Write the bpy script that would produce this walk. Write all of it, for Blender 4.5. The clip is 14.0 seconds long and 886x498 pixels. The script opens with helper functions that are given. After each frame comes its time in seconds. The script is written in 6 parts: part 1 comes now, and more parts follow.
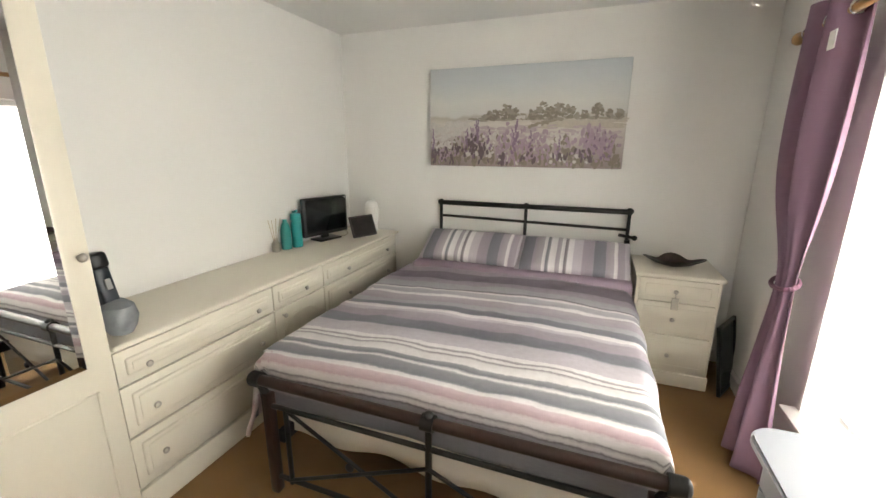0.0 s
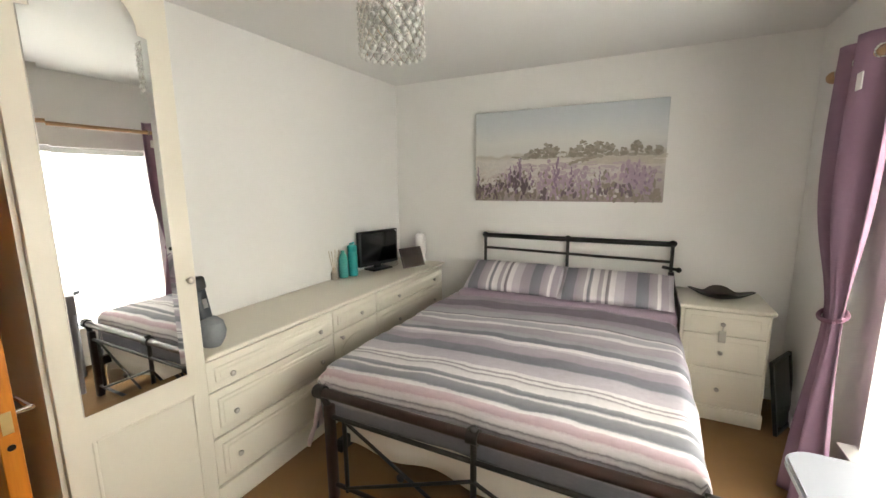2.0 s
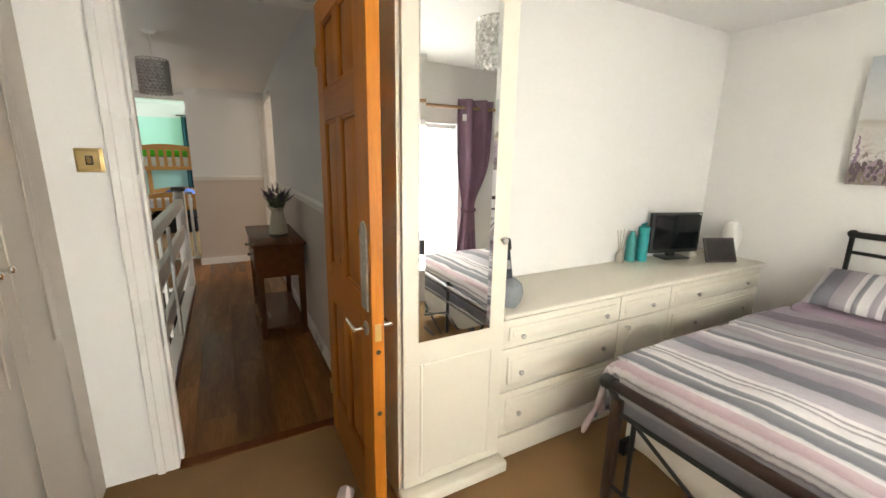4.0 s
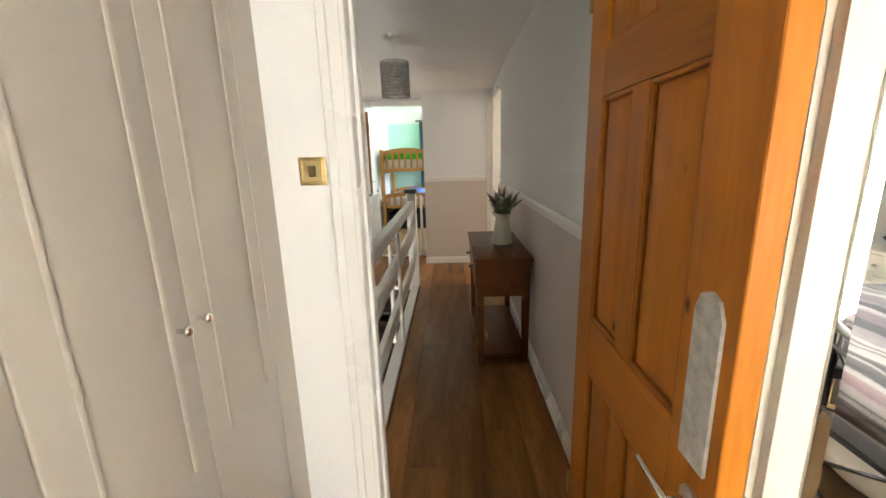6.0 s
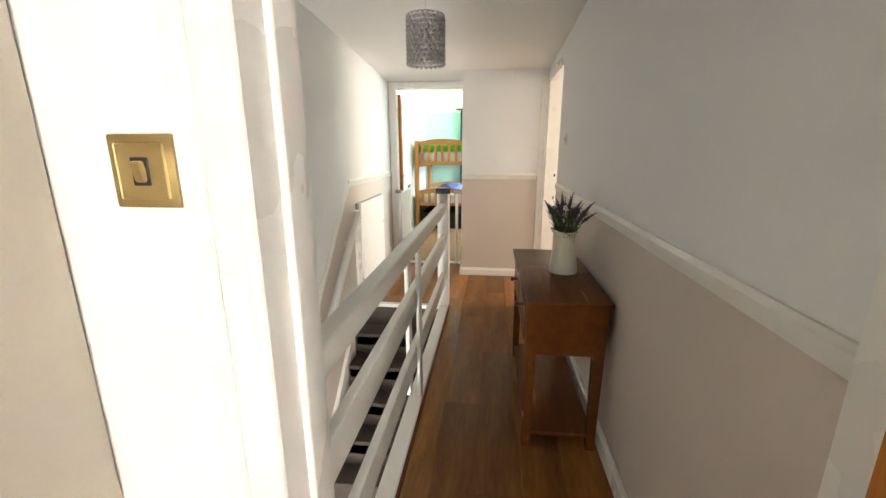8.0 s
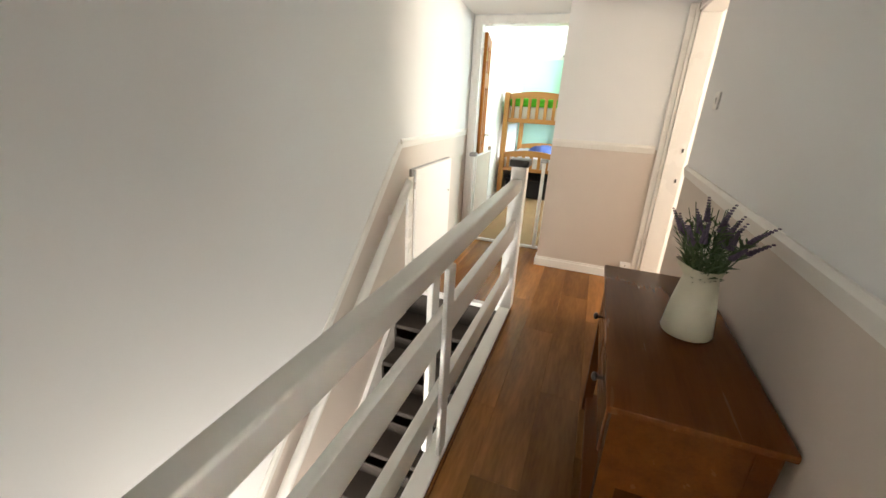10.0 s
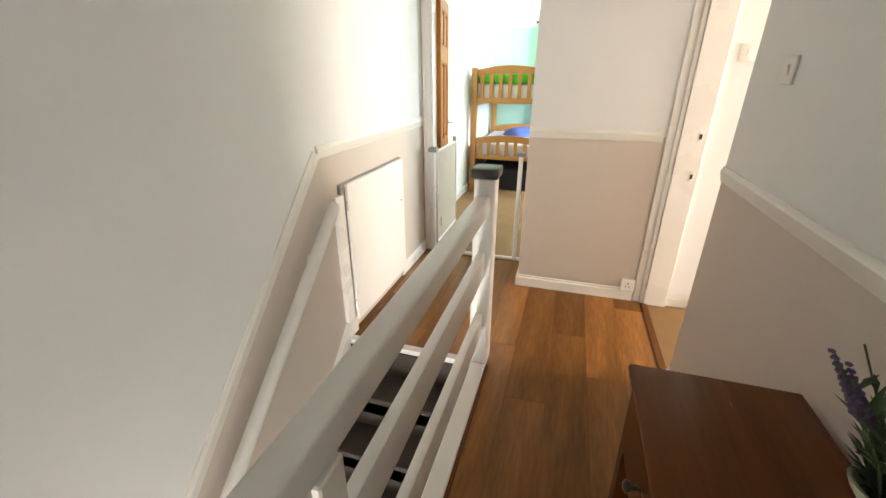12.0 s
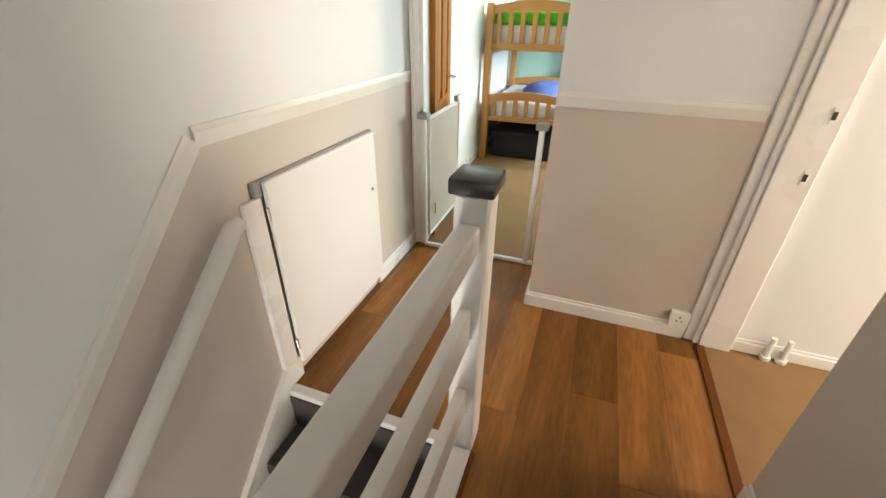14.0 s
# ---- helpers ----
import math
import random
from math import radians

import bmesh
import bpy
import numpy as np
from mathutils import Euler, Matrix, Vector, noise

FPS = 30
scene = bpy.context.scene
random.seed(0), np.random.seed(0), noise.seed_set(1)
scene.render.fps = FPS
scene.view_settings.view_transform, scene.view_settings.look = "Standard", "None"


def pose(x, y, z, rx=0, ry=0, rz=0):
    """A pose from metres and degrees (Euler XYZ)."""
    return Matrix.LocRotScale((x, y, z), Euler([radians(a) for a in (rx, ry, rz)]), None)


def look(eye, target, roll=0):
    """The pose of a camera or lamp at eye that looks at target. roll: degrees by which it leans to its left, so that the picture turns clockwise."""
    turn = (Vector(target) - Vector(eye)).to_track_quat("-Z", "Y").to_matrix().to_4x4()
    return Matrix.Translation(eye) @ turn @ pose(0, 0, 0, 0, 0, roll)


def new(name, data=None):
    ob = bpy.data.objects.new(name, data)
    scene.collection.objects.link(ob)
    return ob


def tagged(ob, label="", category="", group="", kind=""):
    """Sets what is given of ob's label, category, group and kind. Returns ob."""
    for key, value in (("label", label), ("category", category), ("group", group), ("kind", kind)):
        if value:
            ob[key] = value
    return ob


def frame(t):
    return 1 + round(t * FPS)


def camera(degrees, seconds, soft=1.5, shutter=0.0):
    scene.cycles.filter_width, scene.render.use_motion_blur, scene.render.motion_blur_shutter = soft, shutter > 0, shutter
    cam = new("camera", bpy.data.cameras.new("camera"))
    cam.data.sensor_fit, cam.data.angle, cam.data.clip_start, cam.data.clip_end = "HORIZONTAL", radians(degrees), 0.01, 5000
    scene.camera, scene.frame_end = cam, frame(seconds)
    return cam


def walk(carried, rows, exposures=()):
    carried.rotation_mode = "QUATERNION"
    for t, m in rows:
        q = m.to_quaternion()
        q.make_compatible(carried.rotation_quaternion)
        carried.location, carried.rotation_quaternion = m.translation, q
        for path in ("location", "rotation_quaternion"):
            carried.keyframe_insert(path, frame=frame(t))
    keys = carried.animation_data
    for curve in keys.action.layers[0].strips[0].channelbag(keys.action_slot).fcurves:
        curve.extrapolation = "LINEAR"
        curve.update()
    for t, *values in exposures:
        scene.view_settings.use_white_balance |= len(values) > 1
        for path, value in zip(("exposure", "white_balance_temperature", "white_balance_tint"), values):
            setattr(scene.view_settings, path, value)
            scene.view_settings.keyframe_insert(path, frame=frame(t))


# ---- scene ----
import collections

cam = camera(95.5, 14.0)
PATH = [
    (0, (-0.011, 0.159, 1.39), (-0.687, 1.977, 0.903), 0.3),
    (0.5, (0.047, 0.123, 1.402), (-0.686, 1.936, 0.984), -0.4),
    (1, (0.064, 0.076, 1.41), (-0.696, 1.889, 1.045), -0.7),
    (1.5, (0.063, 0.031, 1.413), (-0.736, 1.832, 1.075), -0.8),
    (2, (0.047, -0.001, 1.412), (-0.841, 1.761, 1.084), -0.6),
    (2.5, (0.002, -0.018, 1.413), (-1.047, 1.651, 1.074), -0.2),
    (3, (-0.057, -0.044, 1.406), (-1.333, 1.451, 1.038), 0.3),
    (3.5, (-0.118, -0.057, 1.389), (-1.644, 1.169, 0.983), 0.6),
    (4, (-0.226, -0.057, 1.365), (-1.943, 0.87, 0.927), 1.0),
    (4.2, (-0.275, -0.047, 1.364), (-2.058, 0.733, 0.905), 0.8),
    (6.3, (-1.029, -0.072, 1.375), (-2.973, -0.166, 0.916), -1.3),
    (6.5, (-1.119, -0.083, 1.373), (-3.06, -0.201, 0.906), -0.9),
    (7, (-1.343, -0.079, 1.362), (-3.28, -0.274, 0.904), -0.9),
    (9.3, (-2.218, -0.086, 1.367), (-4.099, -0.445, 0.789), 2.7),
    (9.5, (-2.322, -0.052, 1.385), (-4.168, -0.513, 0.769), 2.1),
    (10, (-2.491, -0.053, 1.381), (-4.256, -0.678, 0.679), 2.9),
    (10.5, (-2.641, -0.077, 1.375), (-4.35, -0.779, 0.61), 2.0),
    (11, (-2.851, -0.117, 1.393), (-4.595, -0.745, 0.641), 1.8),
    (11.5, (-3.067, -0.138, 1.409), (-4.816, -0.651, 0.585), 1.0),
    (12, (-3.327, -0.143, 1.416), (-5.082, -0.682, 0.623), 0.0),
    (12.5, (-3.517, -0.155, 1.412), (-5.242, -0.674, 0.543), -0.7),
    (13, (-3.728, -0.206, 1.394), (-5.485, -0.605, 0.527), -0.1),
    (13.5, (-3.944, -0.222, 1.403), (-5.678, -0.591, 0.478), 0.2),
    (14, (-4.143, -0.234, 1.383), (-5.775, -0.813, 0.381), 0.8),
]
EXPO = [(0.0, 0.78), (1.5, 0.75), (2.2, 0.75), (3.0, 1.03), (4.2, 1.28), (6.3, 1.75), (7.2, 2.0), (9.5, 2.36), (11.5, 2.36), (14.0, 2.0)]
walk(cam, [(t, look(eye, target, roll)) for t, eye, target, roll in PATH], EXPO)

# ---- world and light ----
world = bpy.data.worlds.new("world")
scene.world = world
world.use_nodes = True
wn = world.node_tree.nodes
sky = wn.new("ShaderNodeTexSky")
sky.sky_type = 'NISHITA'
sky.sun_disc = False
sky.sun_elevation = radians(40)
sky.sun_rotation = radians(120)
wn["Background"].inputs["Strength"].default_value = 0.12
world.node_tree.links.new(sky.outputs[0], wn["Background"].inputs[0])


def area_lamp(name, at, target, w, h, watts, color=(1, 1, 1), spread=180):
    d = bpy.data.lights.new(name, 'AREA')
    d.shape, d.size, d.size_y, d.energy, d.color, d.spread = 'RECTANGLE', w, h, watts, color, radians(spread)
    ob = new(name, d)
    ob.matrix_world = look(at, target)
    return ob


area_lamp("bedroom_window_daylight", (1.30, 1.05, 1.15), (-1.0, 0.85, 1.0), 2.1, 1.5, 150, (0.985, 0.99, 1.0))
area_lamp("bunk_window_daylight", (-9.2, 1.30, 1.45), (-9.2, 0.0, 1.2), 1.3, 1.1, 38, (0.93, 0.98, 1.0))
area_lamp("side_window_daylight", (-5.50, 3.50, 1.45), (-5.35, 0.0, 0.9), 0.95, 1.05, 29, (1.0, 0.83, 0.66))
# fill lamp added at the unseen stair foot to brighten the landing
area_lamp("stair_foot_fill", (-2.21, -0.85, -1.25), (-4.3, -0.80, 0.5), 0.5, 1.0, 10.5, (1.0, 0.96, 0.90), 160)


# ---- materials ----
def mat(name, color, rough=0.6, var=0.06, scale=6.0, fine=60.0, bump=0.05, metal=0.0, stretch=(1, 1, 1), dark=None, spec=0.5, transl=0.0, rand=0.0):
    m = bpy.data.materials.new(name)
    m.use_nodes = True
    nt = m.node_tree
    n, l = nt.nodes, nt.links
    b = n["Principled BSDF"]
    b.inputs["Metallic"].default_value = metal
    b.inputs["Specular IOR Level"].default_value = spec
    tc, mp = n.new("ShaderNodeTexCoord"), n.new("ShaderNodeMapping")
    mp.inputs["Scale"].default_value = stretch
    l.new(tc.outputs["Object"], mp.inputs[0])
    big, small = n.new("ShaderNodeTexNoise"), n.new("ShaderNodeTexNoise")
    big.inputs["Scale"].default_value, big.inputs["Detail"].default_value = scale, 4
    small.inputs["Scale"].default_value, small.inputs["Detail"].default_value = fine, 3
    l.new(mp.outputs[0], big.inputs["Vector"])
    l.new(mp.outputs[0], small.inputs["Vector"])
    mix = n.new("ShaderNodeMix")
    mix.data_type = 'RGBA'
    low = dark or tuple(c * (1 - 2.2 * var) for c in color)
    mix.inputs["A"].default_value = (*low, 1)
    mix.inputs["B"].default_value = (*color, 1)
    ramp = n.new("ShaderNodeMapRange")
    ramp.inputs["From Min"].default_value, ramp.inputs["From Max"].default_value = 0.18, 0.82
    add = n.new("ShaderNodeMath")
    add.operation = 'MULTIPLY_ADD'
    add.inputs[1].default_value = 0.3
    l.new(small.outputs[0], add.inputs[0])
    sub = n.new("ShaderNodeMath")
    sub.operation = 'MULTIPLY'
    sub.inputs[1].default_value = 0.7
    l.new(big.outputs[0], sub.inputs[0])
    l.new(sub.outputs[0], add.inputs[2])
    l.new(add.outputs[0], ramp.inputs[0])
    l.new(ramp.outputs[0], mix.inputs["Factor"])
    col = mix.outputs["Result"]
    if rand:
        oi, hs = n.new("ShaderNodeObjectInfo"), n.new("ShaderNodeHueSaturation")
        mr = n.new("ShaderNodeMapRange")
        mr.inputs["To Min"].default_value, mr.inputs["To Max"].default_value = 1 - rand, 1 + rand
        l.new(oi.outputs["Random"], mr.inputs[0])
        l.new(mr.outputs[0], hs.inputs["Value"])
        l.new(col, hs.inputs["Color"])
        col = hs.outputs[0]
    l.new(col, b.inputs["Base Color"])
    rr = n.new("ShaderNodeMapRange")
    rr.inputs["To Min"].default_value, rr.inputs["To Max"].default_value = max(0.02, rough - 0.04), min(1, rough + 0.04)
    l.new(big.outputs[0], rr.inputs[0])
    l.new(rr.outputs[0], b.inputs["Roughness"])
    if bump:
        bp = n.new("ShaderNodeBump")
        bp.inputs["Strength"].default_value, bp.inputs["Distance"].default_value = bump, 0.004
        l.new(small.outputs[0], bp.inputs["Height"])
        l.new(bp.outputs[0], b.inputs["Normal"])
    if transl:
        tr, ms = n.new("ShaderNodeBsdfTranslucent"), n.new("ShaderNodeMixShader")
        l.new(col, tr.inputs[0])
        ms.inputs[0].default_value = transl
        l.new(b.outputs[0], ms.inputs[1])
        l.new(tr.outputs[0], ms.inputs[2])
        l.new(ms.outputs[0], n["Material Output"].inputs[0])
    return m


def pine_mat(name, light, dark, axis, rough=0.35, rand=0.06, knots=0.75, cross=14.0):
    """Wood with long grain along one axis and scattered knots."""
    st = [cross] * 3
    st[axis] = 1.1
    m = mat(name, light, rough, scale=1.4, fine=9, bump=0.08, stretch=tuple(st), dark=dark, rand=rand)
    n, l = m.node_tree.nodes, m.node_tree.links
    b = n["Principled BSDF"]
    src = b.inputs["Base Color"].links[0].from_socket
    tc, mp, vo = n.new("ShaderNodeTexCoord"), n.new("ShaderNodeMapping"), n.new("ShaderNodeTexVoronoi")
    ks = [8.0, 0.6, 8.0]
    ks[axis] = 4.2
    mp.inputs["Scale"].default_value = ks
    vo.inputs["Scale"].default_value = 1.0
    l.new(tc.outputs["Object"], mp.inputs[0])
    l.new(mp.outputs[0], vo.inputs["Vector"])
    mr, mx = n.new("ShaderNodeMapRange"), n.new("ShaderNodeMix")
    mr.inputs["From Min"].default_value, mr.inputs["From Max"].default_value = 0.025, 0.085
    mr.inputs["To Min"].default_value, mr.inputs["To Max"].default_value = knots, 0.0
    l.new(vo.outputs["Distance"], mr.inputs[0])
    mx.data_type = 'RGBA'
    l.new(mr.outputs[0], mx.inputs["Factor"])
    l.new(src, mx.inputs["A"])
    mx.inputs["B"].default_value = (*[c * 0.35 for c in dark], 1)
    l.new(mx.outputs["Result"], b.inputs["Base Color"])
    return m


M_WALL = mat("white_wall_paint", (0.83, 0.815, 0.785), 0.75, 0.015, 2.0, 140, 0.06)
M_LAND = mat("landing_upper_paint", (0.775, 0.785, 0.785), 0.7, 0.015, 2.0, 140, 0.06)
M_TAUPE = mat("taupe_dado_paint", (0.61, 0.54, 0.48), 0.6, 0.02, 2.0, 140, 0.06)
M_CEIL = mat("ceiling_paint", (0.78, 0.77, 0.745), 0.85, 0.012, 1.5, 120, 0.08)
M_MINT = mat("mint_wall_paint", (0.50, 0.80, 0.70), 0.7, 0.02, 2.0, 140, 0.06)
M_GLOSS = mat("white_gloss_paint", (0.82, 0.80, 0.76), 0.28, 0.015, 3.0, 40, 0.03)
M_RAIL = mat("cream_satin_paint", (0.78, 0.765, 0.725), 0.35, 0.02, 3.0, 50, 0.03)
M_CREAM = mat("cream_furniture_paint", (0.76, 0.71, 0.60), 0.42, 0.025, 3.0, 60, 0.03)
# ivory darkened to include the shade on doors that face away from the window
M_CREAMD = mat("shaded_ivory_paint", (0.455, 0.405, 0.335), 0.38, 0.02, 3.0, 60, 0.03)
M_CARPET = mat("tan_carpet", (0.27, 0.155, 0.062), 0.95, 0.12, 5.0, 260, 0.6)
M_STAIRC = mat("dark_grey_stair_carpet", (0.075, 0.062, 0.052), 0.97, 0.15, 6.0, 260, 0.6)
M_PLANK = pine_mat("oak_laminate", (0.38, 0.167, 0.041), (0.080, 0.030, 0.007), 0, 0.26, 0.36, 0.3, 7.5)
M_PLANK.node_tree.nodes["Principled BSDF"].inputs["Specular IOR Level"].default_value = 0.22
M_PINE = pine_mat("stained_pine", (0.53, 0.195, 0.018), (0.26, 0.076, 0.007), 2, 0.46, 0.18, 1.0)
M_PINEH = pine_mat("stained_pine_cross_grain", (0.53, 0.195, 0.018), (0.26, 0.076, 0.007), 0, 0.46, 0.18, 1.0)
for m_ in (M_PINE, M_PINEH):
    m_.node_tree.nodes["Principled BSDF"].inputs["Specular IOR Level"].default_value = 0.2
M_BUNK = pine_mat("lacquered_pine", (0.54, 0.27, 0.075), (0.43, 0.19, 0.045), 2, 0.35, 0.06)
M_BUNKH = pine_mat("lacquered_pine_rails", (0.54, 0.27, 0.075), (0.43, 0.19, 0.045), 1, 0.35, 0.06)
M_TABLE = pine_mat("brown_table_wood", (0.165, 0.056, 0.011), (0.075, 0.023, 0.005), 0, 0.26, 0.05)
M_TABLE.node_tree.nodes["Principled BSDF"].inputs["Specular IOR Level"].default_value = 0.14
M_IRON = mat("black_iron", (0.011, 0.010, 0.009), 0.42, 0.1, 8, 80, 0.05)
M_BEDWOOD = mat("dark_walnut", (0.036, 0.015, 0.010), 0.34, 0.2, 4, 40, 0.05, stretch=(1, 6, 6))
M_CHROME = mat("polished_chrome", (0.80, 0.79, 0.77), 0.12, 0.02, 4, 40, 0.0, metal=1.0)
M_BRASS = mat("aged_brass", (0.62, 0.47, 0.22), 0.3, 0.08, 20, 90, 0.03, metal=1.0)
M_NICKEL = mat("brushed_nickel", (0.55, 0.52, 0.47), 0.3, 0.05, 10, 90, 0.02, metal=1.0)
M_BLACK = mat("black_plastic", (0.012, 0.012, 0.013), 0.3, 0.05, 5, 60, 0.0)
M_DARKCAP = mat("dark_stained_cap", (0.035, 0.03, 0.027), 0.3, 0.1, 6, 60, 0.05)
M_WHITEP = mat("white_plastic", (0.80, 0.79, 0.76), 0.35, 0.01, 4, 50, 0.0)
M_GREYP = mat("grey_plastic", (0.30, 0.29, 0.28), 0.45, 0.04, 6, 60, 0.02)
M_BLIND = mat("blind_fabric", (0.80, 0.78, 0.71), 0.9, 0.02, 5, 200, 0.05, transl=0.34)
M_HATCH = mat("white_eggshell_board", (0.80, 0.785, 0.755), 0.6, 0.01, 2.0, 120, 0.02)
M_CURTAIN = mat("mauve_curtain_fabric", (0.285, 0.17, 0.24), 0.85, 0.05, 5, 300, 0.25, transl=0.10)
M_POLE = mat("oak_pole", (0.45, 0.25, 0.10), 0.4, 0.12, 4, 40, 0.05, stretch=(8, 1, 8))
M_ENAMEL = mat("cream_enamel", (0.62, 0.60, 0.47), 0.4, 0.05, 8, 50, 0.03)
M_LEAF = mat("green_leaf", (0.075, 0.13, 0.05), 0.6, 0.2, 20, 90, 0.1)
M_FLOWER = mat("lavender_flower", (0.155, 0.12, 0.20), 0.8, 0.25, 40, 120, 0.2)
M_SHEETW = mat("cream_bed_linen", (0.74, 0.70, 0.62), 0.9, 0.03, 6, 220, 0.2)
M_GREEN = mat("bright_green_bedding", (0.10, 0.55, 0.02), 0.9, 0.1, 8, 120, 0.2)
M_BLUE = mat("blue_bedding", (0.10, 0.17, 0.50), 0.9, 0.15, 9, 120, 0.2)
M_TEALC = mat("dark_teal_curtain", (0.012, 0.075, 0.085), 0.9, 0.1, 6, 120, 0.2)
# white paint darkened to blue-grey, so the table's backlit shade is in its colour
M_TABLEW = mat("shaded_white_table_paint", (0.31, 0.325, 0.36), 0.4, 0.015, 3, 50, 0.02)

M_MIRROR = bpy.data.materials.new("mirror_silver")
M_MIRROR.use_nodes = True
mb = M_MIRROR.node_tree.nodes["Principled BSDF"]
mb.inputs["Base Color"].default_value = (0.90, 0.91, 0.90, 1)
mb.inputs["Metallic"].default_value, mb.inputs["Roughness"].default_value = 1.0, 0.015


def glass(name, color, rough=0.02, ior=1.45):
    m = bpy.data.materials.new(name)
    m.use_nodes = True
    b = m.node_tree.nodes["Principled BSDF"]
    b.inputs["Base Color"].default_value = (*color, 1)
    b.inputs["Transmission Weight"].default_value = 1.0
    b.inputs["Roughness"].default_value, b.inputs["IOR"].default_value = rough, ior
    return m


M_GLASS = glass("window_glass", (1, 1, 1))


# ---- mesh helpers ----
def box(bm, x0, y0, z0, x1, y1, z1, bev=0.0, seg=1):
    x0, x1 = sorted((x0, x1)); y0, y1 = sorted((y0, y1)); z0, z1 = sorted((z0, z1))
    r = bmesh.ops.create_cube(bm, size=1.0, matrix=Matrix.LocRotScale(((x0 + x1) / 2, (y0 + y1) / 2, (z0 + z1) / 2), None, (x1 - x0, y1 - y0, z1 - z0)))
    if bev:
        es = list({e for v in r["verts"] for e in v.link_edges})
        bmesh.ops.bevel(bm, geom=es, offset=bev, segments=seg, affect='EDGES', profile=0.5)
    return bm


def turned_box(bm, size, m, bev=0.0, seg=1):
    r = bmesh.ops.create_cube(bm, size=1.0, matrix=m @ Matrix.Diagonal((*size, 1)))
    if bev:
        es = list({e for v in r["verts"] for e in v.link_edges})
        bmesh.ops.bevel(bm, geom=es, offset=bev, segments=seg, affect='EDGES', profile=0.5)
    return bm


def rod(bm, a, b, r, seg=12, r2=None):
    a, b = Vector(a), Vector(b)
    d = b - a
    m = Matrix.Translation((a + b) / 2) @ d.to_track_quat('Z', 'Y').to_matrix().to_4x4()
    bmesh.ops.create_cone(bm, cap_ends=True, segments=seg, radius1=r, radius2=r if r2 is None else r2, depth=d.length, matrix=m)
    return bm


def ball(bm, c, r, sx=1, sy=1, sz=1, u=12, v=8):
    bmesh.ops.create_uvsphere(bm, u_segments=u, v_segments=v, radius=r, matrix=Matrix.LocRotScale(c, None, (sx, sy, sz)))
    return bm


def lathe(bm, c, profile, seg=24, squash=1.0):
    """Turned shape: profile of (radius, height) about a vertical axis at c."""
    rings = []
    for r, z in profile:
        rings.append([bm.verts.new((c[0] + r * math.cos(2 * math.pi * i / seg), c[1] + squash * r * math.sin(2 * math.pi * i / seg), c[2] + z)) for i in range(seg)])
    for a, b in zip(rings, rings[1:]):
        for i in range(seg):
            bm.faces.new((a[i], a[(i + 1) % seg], b[(i + 1) % seg], b[i]))
    return bm


def prism(bm, pts, axis, a0, a1):
    """A polygon given in the two other axes, extruded from a0 to a1 along the axis."""
    def put(p, a):
        q = list(p)
        q.insert(axis, a)
        return bm.verts.new(q)
    A, B = [put(p, a0) for p in pts], [put(p, a1) for p in pts]
    k = len(pts)
    bm.faces.new(A)
    bm.faces.new(B[::-1])
    for i in range(k):
        bm.faces.new((A[i], B[i], B[(i + 1) % k], A[(i + 1) % k]))
    bmesh.ops.recalc_face_normals(bm, faces=bm.faces)
    return bm


def mesh_of(name, bm, material, smooth=None):
    bmesh.ops.recalc_face_normals(bm, faces=bm.faces)
    me = bpy.data.meshes.new(name)
    bm.to_mesh(me)
    bm.free()
    for m in (material if isinstance(material, (list, tuple)) else [material]):
        me.materials.append(m)
    if smooth is not None:
        me.shade_smooth()
        me.set_sharp_from_angle(angle=radians(smooth))
    return me


def part(name, bm, material, parent, label="", smooth=35):
    """One mesh under a thing or a part; bm is in world places."""
    at = Vector()
    o = parent
    while o:
        at += o.location
        o = o.parent
    bmesh.ops.translate(bm, verts=bm.verts, vec=-at)
    ob = new(name, mesh_of(name, bm, material, smooth))
    ob.parent = parent
    return tagged(ob, label)


def thing(name, at, label, category, group=""):
    ob = new(name)
    ob.empty_display_size = 0.1
    ob.location = at
    return tagged(ob, label, category, group)


def solo(name, bm, material, label, category, smooth=35, kind=""):
    ob = new(name, mesh_of(name, bm, material, smooth))
    return tagged(ob, label, category, kind=kind)


def struct(name, bm, material, label="", smooth=None):
    ob = new(name, mesh_of(name, bm, material, smooth))
    return tagged(ob, label, kind="structure")


B = bmesh.new


